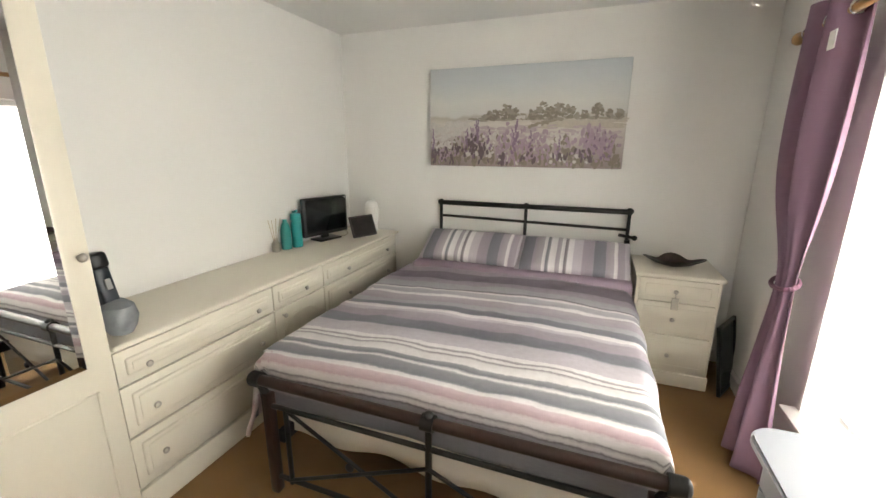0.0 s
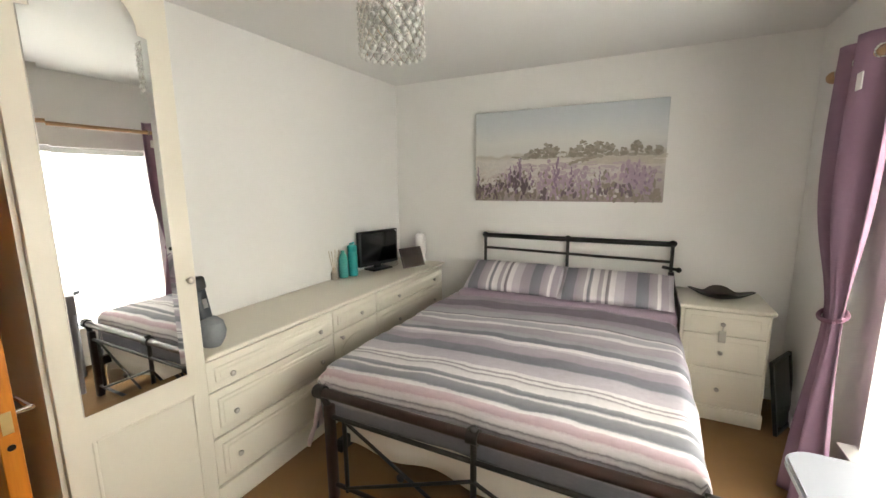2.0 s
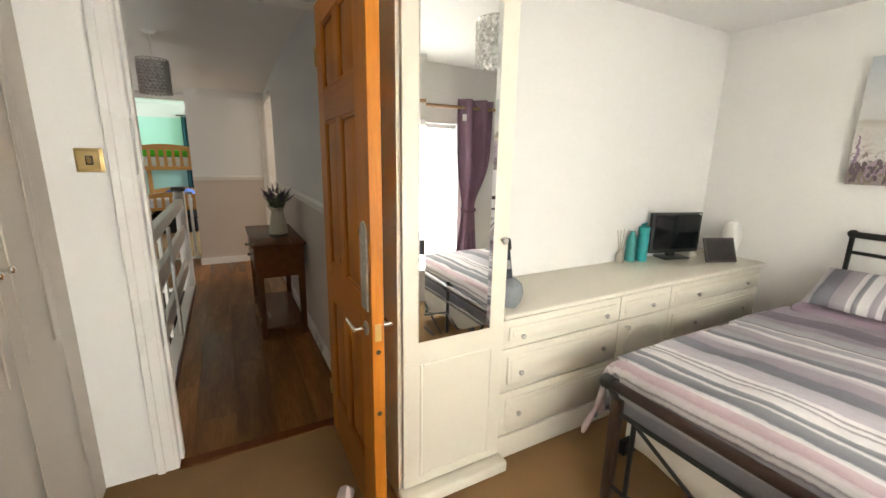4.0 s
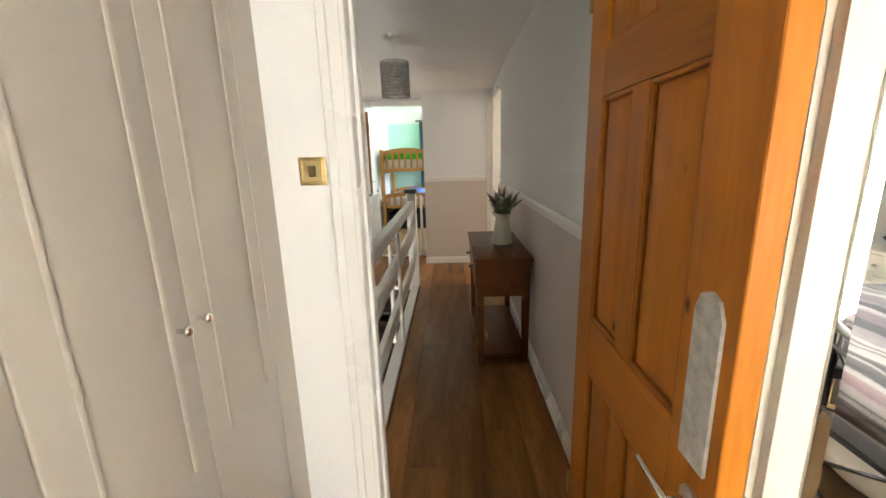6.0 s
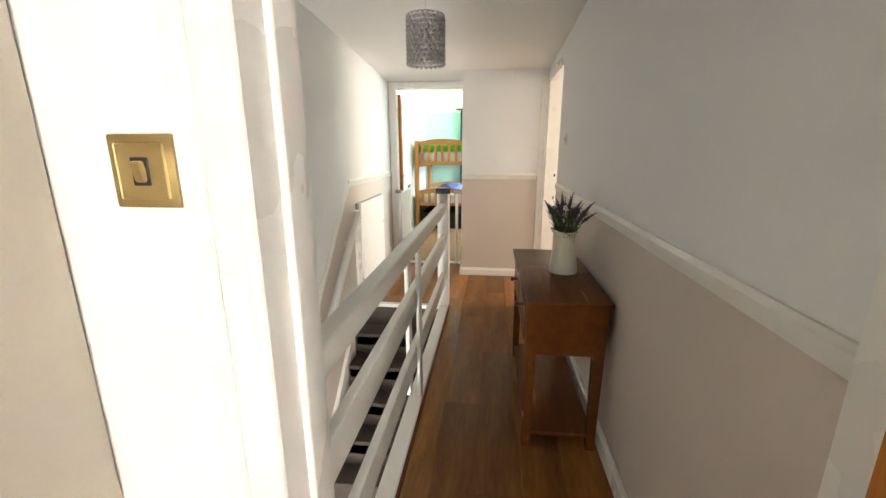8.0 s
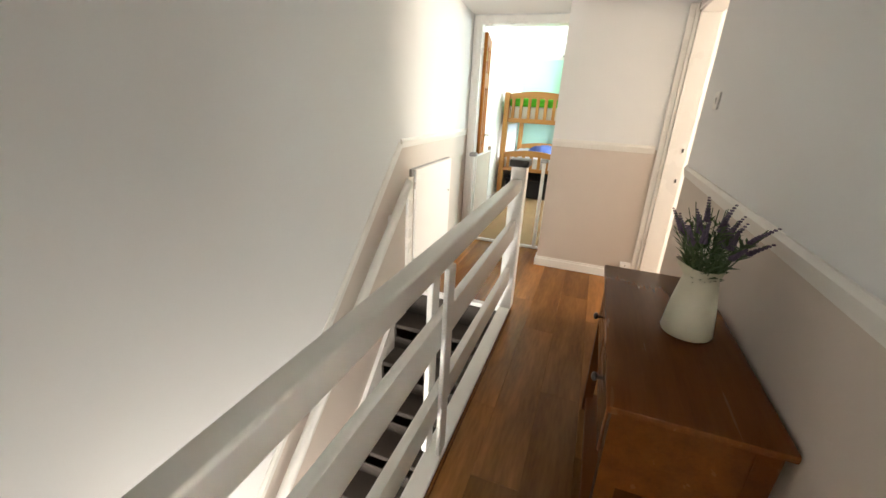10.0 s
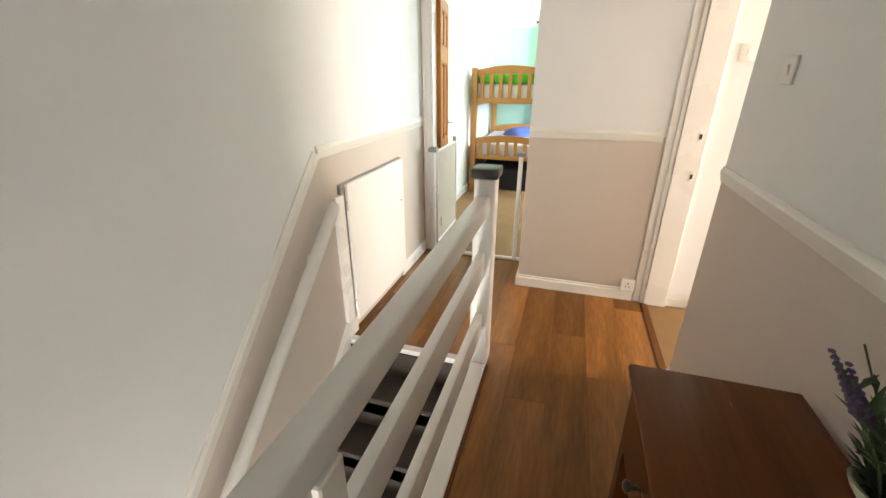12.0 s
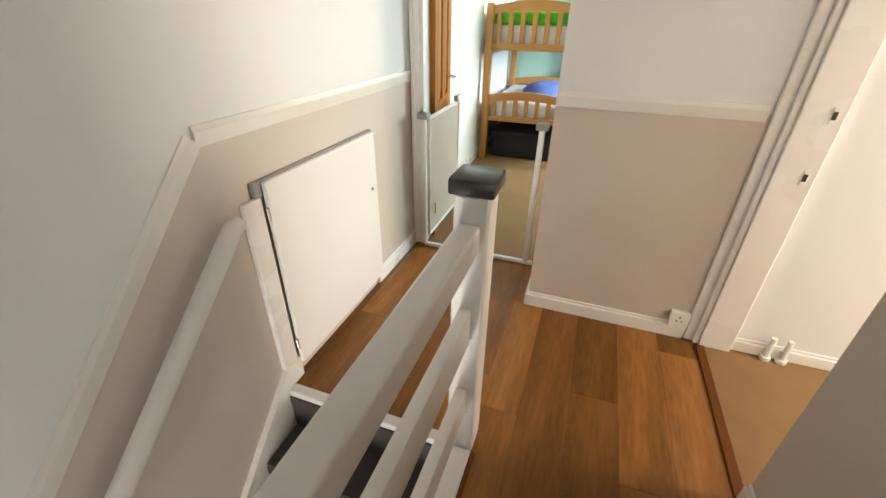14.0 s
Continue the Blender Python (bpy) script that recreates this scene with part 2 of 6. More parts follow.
class Soup:
    """Gathers many small alike shapes fast, and gives one bmesh."""
    def __init__(self):
        self.v, self.f = [], []

    def add(self, verts, faces):
        k = len(self.v)
        self.v += verts
        self.f += [tuple(i + k for i in f) for f in faces]

    def stick(self, a, b, r):
        a, b = Vector(a), Vector(b)
        d = (b - a).normalized()
        p = d.orthogonal().normalized()
        q = d.cross(p)
        ring = [p * r, q * r, -p * r, -q * r]
        self.add([a + o for o in ring] + [b + o for o in ring], [(0, 1, 5, 4), (1, 2, 6, 5), (2, 3, 7, 6), (3, 0, 4, 7), (3, 2, 1, 0), (4, 5, 6, 7)])

    def gem(self, c, r, turn=0.0, tall=1.0):
        c = Vector(c)
        vs = [c + Vector((0, 0, r * tall))]
        for lev, rad in ((0.42, 0.9), (-0.42, 0.9)):
            for i in range(6):
                a = turn + math.pi / 3 * (i + (0.5 if lev < 0 else 0))
                vs.append(c + Vector((r * rad * math.cos(a), r * rad * math.sin(a), r * lev * tall)))
        vs.append(c - Vector((0, 0, r * tall)))
        fs = []
        for i in range(6):
            k = (i + 1) % 6
            fs += [(0, 1 + i, 1 + k), (1 + i, 7 + i, 1 + k), (1 + k, 7 + i, 7 + k), (7 + i, 13, 7 + k)]
        self.add(vs, fs)

    def bm(self):
        me = bpy.data.meshes.new("soup")
        me.from_pydata([tuple(v) for v in self.v], [], self.f)
        out = bmesh.new()
        out.from_mesh(me)
        bpy.data.meshes.remove(me)
        return out

# ---- structure: bedroom ----
H = 2.24          # bedroom ceiling
XW, XD = -1.97, -2.13   # wall behind the chest, wall with the door
XE, YN, YS = 0.88, 3.11, -1.25
WY0, WY1, WZ0, WZ1 = 0.02, 2.06, 0.30, 1.70   # bedroom window
DY0, DY1, DH = -0.345, 0.425, 2.0            # bedroom doorway

struct("floor_bedroom", box(B(), XD - 0.02, YS, -0.06, XE + 0.3, YN + 0.1, 0.0), M_CARPET, "tan cut-pile carpet over the bedroom floor")
struct("ceiling_bedroom", box(B(), XD, YS, H, XE, YN, H + 0.1), M_CEIL, "white painted bedroom ceiling")
struct("wall_north", box(B(), -2.4, YN, -0.06, XE + 0.3, YN + 0.15, H + 0.1), M_WALL, "off-white wall behind the bed head")
struct("wall_west", box(B(), -2.26, 0.46, -0.06, XW, YN, H + 0.1), M_WALL, "off-white wall behind the long chest of drawers")
bm = B()
box(bm, -2.26, YS, 0.0, XD, DY0 - 0.02, H + 0.1)
box(bm, -2.26, DY0 - 0.02, DH + 0.03, XD, DY1 + 0.02, H + 0.1)
box(bm, -2.26, DY1 + 0.02, 0.0, XD, 0.46, H + 0.1)
struct("wall_door_side", bm, M_WALL, "off-white wall round the bedroom doorway")
struct("wall_south", box(B(), -2.26, YS - 0.15, -0.06, XE + 0.3, YS, H + 0.1), M_WALL, "plain wall behind the fitted wardrobe")
bm = B()
box(bm, XE, YS, -0.06, XE + 0.28, WY0, H + 0.1)
box(bm, XE, WY1, -0.06, XE + 0.28, YN, H + 0.1)
box(bm, XE, WY0, -0.06, XE + 0.28, WY1, WZ0)
box(bm, XE, WY0, WZ1, XE + 0.28, WY1, H + 0.1)
struct("wall_east", bm, M_WALL, "off-white window wall of the bedroom")

win = tagged(new("window_1"), "white framed bedroom window with bright daylight behind", "window", kind="structure")
win.location = (XE + 0.22, (WY0 + WY1) / 2, WZ0)
bm = B()
for y in (WY0, (WY0 + WY1) / 2 - 0.03, WY1 - 0.06):
    box(bm, XE + 0.19, y, WZ0, XE + 0.25, y + 0.06, WZ1, 0.006)
part("window_frame", bm, M_GLOSS, win)
bm = B()
for z in (WZ0, WZ1 - 0.06):
    box(bm, XE + 0.192, WY0 + 0.06, z, XE + 0.248, WY1 - 0.06, z + 0.06, 0.006)
part("window_rail", bm, M_GLOSS, win)
for a, b in ((WY0 + 0.06, (WY0 + WY1) / 2 - 0.03), ((WY0 + WY1) / 2 + 0.03, WY1 - 0.06)):
    p = part("pane", box(B(), XE + 0.217, a, WZ0 + 0.06, XE + 0.223, b, WZ1 - 0.06), M_GLASS, win)
    p.visible_shadow = False
part("window_sill", box(B(), XE - 0.06, WY0 - 0.04, WZ0, XE + 0.19, WY1 + 0.04, WZ0 + 0.025, 0.006, 2), M_GLOSS, win)

# door lining, stop and architrave of the bedroom doorway
bm = B()
box(bm, -2.27, DY0 - 0.02, 0, -2.12, DY0, DH, 0.003)
box(bm, -2.27, DY1, 0, -2.12, DY1 + 0.02, DH, 0.003)
box(bm, -2.27, DY0 - 0.02, DH, -2.12, DY1 + 0.02, DH + 0.02, 0.003)
box(bm, -2.23, DY0, 0, -2.18, DY0 + 0.012, DH, 0.002)
box(bm, -2.23, DY1 - 0.012, 0, -2.18, DY1, DH, 0.002)
struct("door_lining_1", bm, M_GLOSS, "white gloss lining of the bedroom doorway")


def architrave(name, x0, x1, y0, y1, h, w, axis_x, sides=(1, 1), top=1):
    """Moulded frame round an opening in a wall facing x: an outer bead and an inner step."""
    bm = B()
    for s, yy, d in ((sides[0], y0, -1), (sides[1], y1, 1)):
        if s:
            box(bm, x0, yy, 0, x1, yy + d * w, h + w, 0.004)
            box(bm, x0 + (x1 - x0) * 1.0, yy + d * w * 0.55, 0, x1 + (x1 - x0) * 0.5, yy + d * w, h + w, 0.004)
    if top:
        box(bm, x0, y0, h, x1, y1, h + w, 0.004)
    return struct(name, bm, M_GLOSS, "white gloss moulded door frame")


architrave("trim_door_1", XD, XD + 0.012, DY0 - 0.012, DY1 + 0.012, DH + 0.01, 0.068, False, (1, 0))

# ---- structure: landing ----
YNL, YSL, XEND = 0.46, -1.26, -6.0
DADO = 1.085
HL = 2.22
NX0, NX1 = -5.97, -5.18   # doorway in the landing's north wall
BY0, BY1, XR = -1.20, -0.39, -6.44   # doorway to the bunk room, set back in a recess
bm = B()
box(bm, NX1, YNL, 0, -2.26, YNL + 0.12, DADO - 0.03)
struct("wall_landing_north_lower", bm, M_TAUPE, "taupe painted wall below the dado rail")
bm = B()
box(bm, NX1, YNL, DADO - 0.03, -2.26, YNL + 0.12, HL + 0.1)
box(bm, XEND, YNL, 2.02, NX1, YNL + 0.12, HL + 0.1)
struct("wall_landing_north_upper", bm, M_LAND, "off-white wall above the dado rail")
SX0, SLOPE = -4.948, 1.03      # head of the stair and pitch of its dado rail
zb = DADO - SLOPE * (-2.26 - SX0)
struct("wall_landing_south_lower", prism(B(), [(XR, -2.7), (XR, DADO), (SX0, DADO), (-2.26, zb), (-2.26, -2.7)], 1, YSL - 0.12, YSL), M_TAUPE, "taupe painted stair wall below the sloping dado rail")
struct("wall_landing_south_upper", prism(B(), [(XR, DADO), (XR, HL + 0.1), (-2.26, HL + 0.1), (-2.26, zb), (SX0, DADO)], 1, YSL - 0.12, YSL), M_LAND, "off-white stair wall above the sloping dado rail")
bm = box(B(), XR - 0.12, BY1, -0.06, XEND, 0.58, DADO)
box(bm, XEND - 0.12, 0.58, -0.06, XEND, 3.4, 0.001)
struct("wall_landing_west_lower", bm, M_TAUPE, "taupe painted end wall below the dado rail")
bm = B()
box(bm, XR - 0.12, BY1, DADO, XEND, 0.58, HL + 0.1)
box(bm, XR - 0.12, YSL - 0.12, 2.04, XR, BY1, HL + 0.1)
struct("wall_landing_west_upper", bm, M_LAND, "off-white end wall above the dado rail")
struct("wall_landing_nib", box(B(), XR - 0.12, YSL - 0.12, -0.06, XR, BY0, 2.04), M_LAND, "narrow wall beside the bunk room doorway")
bm = B()
prism(bm, [(-4.45, HL), (-4.45, HL + 0.1), (XR, HL + 0.1), (XR, 2.095)], 1, YSL, YNL)
box(bm, -4.45, YSL, HL, -2.26, YNL, HL + 0.1)
struct("ceiling_landing", bm, M_CEIL, "white landing ceiling that slopes down to the end wall")

# landing floor slab, with planks on it further down
struct("floor_landing", box(B(), -6.0, -0.46, -0.081, -2.15, YNL, -0.0125), M_PLANK, "brown oak laminate plank floor on the landing")
struct("floor_stair_head", box(B(), XR - 0.03, YSL, -0.08, -5.06, BY1, -0.012), M_PLANK, "brown oak laminate floor at the head of the stair")
# stairwell walls below the landing
bm = B()
box(bm, -5.06, -0.46, -2.7, -2.26, -0.40, -0.08)
struct("wall_stairwell_side", bm, M_TAUPE, "side wall of the stairwell below the landing")
bm = B()
box(bm, -2.26, YSL - 0.12, -2.7, -2.15, -1.12, -0.06)
box(bm, -2.26, -0.58, -2.7, -2.15, -0.40, -0.06)
# out-of-view opening, left only for the added fill lamp
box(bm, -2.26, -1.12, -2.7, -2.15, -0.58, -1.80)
box(bm, -2.26, -1.12, -0.70, -2.15, -0.58, -0.06)
struct("wall_stairwell_foot", bm, M_WALL, "wall at the foot of the stair")
struct("floor_hall", box(B(), -5.1, YSL - 0.1, -2.75, -2.1, -0.4, -2.68), M_STAIRC, "dark carpet in the hall below the stair")
struct("ceiling_stair_soffit", box(B(), -5.2, YSL - 0.1, -2.7, -5.06, -0.4, -0.08), M_WALL)

# ---- structure: bunk room ----
XB = -9.95
struct("floor_bunk_room", box(B(), XB - 0.1, -1.52, -0.06, XR - 0.03, 1.2, 0.0), M_CARPET, "tan carpet in the bunk room")
struct("ceiling_bunk_room", box(B(), XB, -1.52, 2.3, XR - 0.12, 1.2, 2.4), M_CEIL)
struct("wall_bunk_south", box(B(), XB - 0.1, -1.52, -0.06, XR - 0.12, -1.40, 2.4), M_WALL, "white painted bunk room wall")
bm = B()
struct("wall_bunk_far", box(bm, XB - 0.1, -1.40, -0.06, XB, 1.2, 2.05), M_MINT, "mint green painted far wall of the bunk room")
struct("wall_bunk_far_top", box(B(), XB - 0.1, -1.40, 2.05, XB, 1.2, 2.4), M_WALL)
bm = B()
box(bm, XB - 0.1, 1.1, -0.06, -9.85, 1.22, 2.4)
box(bm, -8.55, 1.1, -0.06, XR - 0.12, 1.22, 2.4)
box(bm, -9.85, 1.1, -0.06, -8.55, 1.22, 0.9)
box(bm, -9.85, 1.1, 2.0, -8.55, 1.22, 2.4)
struct("wall_bunk_north", bm, M_MINT)
struct("wall_bunk_east", box(B(), XR - 0.12, 0.58, -0.06, XR - 0.02, 1.1, 2.4), M_WALL)

# ---- structure: side room ----
struct("floor_side_room", box(B(), -6.12, YNL, -0.06, -4.2, 3.4, -0.002), M_CARPET, "tan carpet in the side room")
struct("ceiling_side_room", box(B(), -6.0, YNL + 0.12, 2.25, -4.2, 3.4, 2.35), M_CEIL)
struct("wall_side_west", box(B(), XEND - 0.12, 0.58, 0.001, XEND, 3.4, 2.35), M_LAND, "cream lit wall of the side room")
struct("wall_side_east", box(B(), -4.32, YNL + 0.12, -0.06, -4.2, 3.42, 2.35), M_LAND)
bm = B()
box(bm, -6.0, 3.3, -0.06, -5.975, 3.42, 2.35)
box(bm, -5.02, 3.3, -0.06, -4.32, 3.42, 2.35)
box(bm, -5.975, 3.3, -0.06, -5.02, 3.42, 0.9)
box(bm, -5.975, 3.3, 2.0, -5.02, 3.42, 2.35)
struct("wall_side_north", bm, M_LAND)


# ---- trim of the landing ----
def dado_run(name, a, b, out):
    """Dado rail between two points along a wall; out is the way off the wall (unit in y or x)."""
    a, b, o = Vector(a), Vector(b), Vector(out)
    bm = B()
    d = (b - a)
    up = Vector((0, 0, 1)) - d.normalized() * d.normalized().z
    up.normalize()
    prof = [(0.0, -0.03), (0.006, -0.029), (0.008, -0.014), (0.013, 0.0), (0.014, 0.014), (0.009, 0.022), (0.007, 0.03), (0.0, 0.031)]
    r0 = [bm.verts.new(a + o * p + up * q) for p, q in prof]
    r1 = [bm.verts.new(b + o * p + up * q) for p, q in prof]
    for i in range(len(prof) - 1):
        bm.faces.new((r0[i], r0[i + 1], r1[i + 1], r1[i]))
    bm.faces.new(r0)
    bm.faces.new(r1[::-1])
    return struct(name, bm, M_RAIL, "cream painted moulded dado rail", 25)


dado_run("trim_dado_1", (-2.262, YNL, DADO - 0.03), (NX1, YNL, DADO - 0.03), (0, -1, 0))
dado_run("trim_dado_2", (XEND, BY1, DADO), (XEND, 0.375, DADO), (1, 0, 0))
dado_run("trim_dado_3", (XR + 0.002, YSL, DADO), (SX0 - 0.005, YSL, DADO), (0, 1, 0))
dado_run("trim_dado_4", (SX0, YSL, DADO - 0.008), (-2.262, YSL, zb - 0.008), (0, 1, 0))


def skirting(name, x0, y0, x1, y1, h=0.10, mat_=None):
    bm = B()
    box(bm, x0, y0, 0, x1, y1, h * 0.8, 0.002)
    dx, dy = abs(x1 - x0), abs(y1 - y0)
    if dx > dy:
        box(bm, x0, y0, h * 0.8, x1, (y0 + y1) / 2, h, 0.003)
    else:
        box(bm, x0, y0, h * 0.8, (x0 + x1) / 2, y1, h, 0.003)
    return struct(name, bm, M_GLOSS, "white gloss skirting board")


skirting("baseboard_1", -2.262, YNL, NX1 + 0.002, YNL - 0.018)
skirting("baseboard_2", XEND, BY1, XEND + 0.018, 0.385, 0.085)
skirting("baseboard_3", XR + 0.002, YSL, -5.88, YSL + 0.018, 0.09)
skirting("baseboard_4", XEND, 0.585, XEND + 0.018, 3.3, 0.07)
skirting("baseboard_5", XW + 0.002, YN, XE, YN - 0.016)
skirting("baseboard_6", XE, WY1, XE - 0.016, YN - 0.016)
skirting("baseboard_7", XB, -1.40, XR - 0.12, -1.384)
skirting("baseboard_9", XR + 0.02, BY1, XEND + 0.016, BY1 - 0.016, 0.085)
skirting("baseboard_8", XE, YS, XE - 0.016, WY1)

# side room door frame on the landing: far jamb lining with two keeper holes, architrave
bm = B()
box(bm, XEND, YNL - 0.005, 0, NX0 + 0.012, YNL + 0.13, 2.0, 0.003)
box(bm, NX0 - 0.02, YNL - 0.003, 2.0, NX1 + 0.02, YNL + 0.13, 2.022, 0.003)
struct("door_lining_2", bm, M_GLOSS, "white gloss lining of the side room doorway")
bm = B()
box(bm, XEND + 0.001, YNL - 0.07, 0, XEND + 0.014, YNL - 0.004, 2.06, 0.004)
box(bm, XEND + 0.014, YNL - 0.03, 0, XEND + 0.03, YNL - 0.004, 2.055, 0.006, 2)
box(bm, XEND + 0.03, YNL - 0.017, 2.012, NX1 - 0.06, YNL - 0.001, 2.062, 0.004)
struct("trim_door_2", bm, M_GLOSS, "white gloss moulded frame of the side room doorway")
for z in (1.10, 0.875):
    kp = thing("latch_keeper", (NX0 + 0.02, YNL + 0.10, z), "small brass latch keeper plate on the white door lining", "latch keeper", "latch keepers on the lining")
    part("plate", box(B(), NX0 + 0.0115, YNL + 0.085, z - 0.03, NX0 + 0.0145, YNL + 0.105, z + 0.03, 0.001), M_GLOSS, kp)
    part("slot", box(B(), NX0 + 0.0142, YNL + 0.087, z - 0.014, NX0 + 0.0160, YNL + 0.101, z + 0.014), M_BLACK, kp)

# bunk doorway: lining and architrave
bm = B()
box(bm, XR - 0.13, BY0, 0, XR + 0.004, BY0 + 0.02, 2.02, 0.003)
box(bm, XR - 0.13, BY1 - 0.022, 0, XR + 0.004, BY1 - 0.002, 2.02, 0.003)
box(bm, XR - 0.13, BY0, 2.02, XR + 0.004, BY1 - 0.002, 2.04, 0.003)
struct("door_lining_3", bm, M_GLOSS, "white gloss lining of the bunk room doorway")
bm = B()
box(bm, XR, BY0 - 0.055, 0, XR + 0.014, BY0 + 0.006, 2.085, 0.004)
box(bm, XR + 0.014, BY0 - 0.055, 0, XR + 0.022, BY0 - 0.03, 2.085, 0.004)
box(bm, XR, BY0 + 0.006, 2.03, XR + 0.014, BY1 - 0.002, 2.085, 0.004)
struct("trim_door_3", bm, M_GLOSS, "white gloss moulded frame of the bunk room doorway")
struct("trim_threshold_1", box(B(), -2.17, DY0, -0.002, -2.11, DY1, 0.008, 0.003), M_TABLE, "brown wooden threshold strip under the bedroom door")
struct("trim_threshold_2", box(B(), NX0 + 0.012, YNL - 0.02, -0.002, NX1, YNL + 0.02, 0.009, 0.004), M_TABLE, "brown threshold strip under the side room door")


# ---- stair ----
RISE, GO = 0.2, 0.2
st = thing("stair", (-4.9, -0.86, -2.68), "steep stair in dark grey carpet going down beside the landing", "stair")
for i in range(13):
    x0 = -5.045 + GO * i
    bm = B()
    box(bm, x0, YSL + 0.03, -RISE * (i + 1) - 0.12, x0 + GO + 0.02, -0.47, -RISE * (i + 1), 0.012, 2)
    box(bm, x0, YSL + 0.03, -RISE * (i + 1) - 0.02, x0 + 0.02, -0.47, -RISE * i - 0.03)
    part("step", bm, M_STAIRC, st)
struct("trim_stair_nosing", box(B(), -5.075, YSL + 0.03, -0.03, -5.03, -0.46, 0.006, 0.006, 2), M_GLOSS, "white painted nosing at the head of the stair")


def sloped_board(bm, x0, z0, x1, z1, y0, y1, h):
    prism(bm, [(x0, z0), (x1, z1), (x1, z1 - h), (x0, z0 - h)], 1, y0, y1)
    return bm


bm = sloped_board(B(), -5.06, 0.10, -2.28, 0.10 - 2.78, YSL, YSL + 0.028, 0.30)
box(bm, -5.14, YSL, -0.02, -5.055, YSL + 0.028, 0.10, 0.003)
struct("trim_stair_string", bm, M_GLOSS, "white painted string board along the stair wall")
# handrail on the stair wall
hr = thing("handrail", (-4.6, YSL + 0.06, 0.5), "cream painted round handrail on the stair wall", "handrail")
hx0, hz0, hx1 = -4.955, 0.825, -2.45
hz = lambda x: hz0 - 0.93 * (x - hx0)
part("rail", rod(B(), (hx0, YSL + 0.065, hz0), (hx1, YSL + 0.065, hz(hx1)), 0.029, 16), M_RAIL, hr)
part("rail_end", ball(B(), (hx0, YSL + 0.065, hz0), 0.0295), M_RAIL, hr)
for x in (-4.80, -3.9, -3.0):
    bm = B()
    rod(bm, (x, YSL, hz(x) - 0.07), (x, YSL + 0.012, hz(x) - 0.07), 0.025, 12)
    rod(bm, (x, YSL + 0.01, hz(x) - 0.07), (x, YSL + 0.063, hz(x) - 0.022), 0.008, 8)
    part("bracket", bm, M_RAIL, hr)

# ---- banister ----
bn = thing("banister", (-3.7, -0.46, 0), "cream painted landing banister with flat horizontal rails", "banister")
part("newel_post", box(B(), -5.135, -0.525, 0, -5.035, -0.43, 1.0, 0.006), M_RAIL, bn)
cp = part("newel_cap", box(B(), -5.148, -0.538, 1.0, -5.022, -0.417, 1.045, 0.008, 2), M_DARKCAP, bn, "dark stained flat newel cap")
part("top_rail", box(B(), -5.035, -0.512, 0.845, -2.27, -0.448, 0.925, 0.010, 3), M_RAIL, bn)
for z0, z1 in ((0.525, 0.655), (0.20, 0.32)):
    part("rail", box(B(), -5.035, -0.497, z0, -2.27, -0.460, z1, 0.006, 2), M_RAIL, bn)
part("base_rail", box(B(), -5.035, -0.51, -0.06, -2.27, -0.432, 0.012, 0.005), M_RAIL, bn)
part("floor_trim", box(B(), -5.035, -0.432, -0.01, -2.27, -0.415, 0.008, 0.004), M_TABLE, bn, "thin brown floor trim")
part("post", box(B(), -3.735, -0.520, 0.012, -3.665, -0.4975, 0.845, 0.004), M_RAIL, bn)
part("post_cover", box(B(), -3.735, -0.4595, 0.012, -3.665, -0.440, 0.845, 0.004), M_RAIL, bn)
part("post", box(B(), -2.33, -0.520, 0.012, -2.27, -0.4975, 0.845, 0.004), M_RAIL, bn)

# ---- hatch on the stair wall ----
ht = thing("cupboard_hatch", (-5.5, YSL + 0.02, 0.07), "white panelled cupboard hatch in the taupe wall", "hatch")
part("door", box(B(), -5.885, YSL + 0.022, 0.075, -5.135, YSL + 0.042, 0.895, 0.003), M_HATCH, ht)
part("frame_strip", box(B(), -5.125, YSL, 0.10, -5.045, YSL + 0.024, 0.845, 0.004), M_GLOSS, ht)
# grey strip draws the shade over the hatch's top edge
part("head_shade_strip", box(B(), -5.90, YSL, 0.845, -5.10, YSL + 0.021, 0.90, 0.003), M_GREYP, ht, "grey strip standing for the shade along the hatch head")
part("side_strip", box(B(), -5.90, YSL, 0.06, -5.14, YSL + 0.021, 0.09, 0.003), M_GLOSS, ht)
for z in (0.18, 0.78):
    part("hinge", rod(B(), (-5.131, YSL + 0.034, z - 0.025), (-5.131, YSL + 0.034, z + 0.025), 0.006, 8), M_NICKEL, ht)
part("catch", ball(B(), (-5.83, YSL + 0.045, 0.62), 0.008), M_NICKEL, ht)

# ---- console table ----
TX0, TX1, TY0, TY1, TZ = -4.27, -3.33, 0.07, 0.445, 0.735
ct = thing("console_table", (-3.8, 0.26, 0), "brown stained wooden console table against the landing wall", "table")
part("tabletop", box(B(), TX0, TY0, TZ - 0.022, TX1, TY1, TZ, 0.006, 2), M_TABLE, ct)
bm = B()
for a in ((TX0 + 0.03, TY0 + 0.022, TX1 - 0.03, TY0 + 0.042), (TX0 + 0.03, TY1 - 0.04, TX1 - 0.03, TY1 - 0.02)):
    box(bm, a[0], a[1], 0.49, a[2], a[3], TZ - 0.022)
for x in (TX0 + 0.022, TX1 - 0.042):
    box(bm, x, TY0 + 0.03, 0.48, x + 0.02, TY1 - 0.03, TZ - 0.022)
part("apron", bm, M_TABLE, ct)
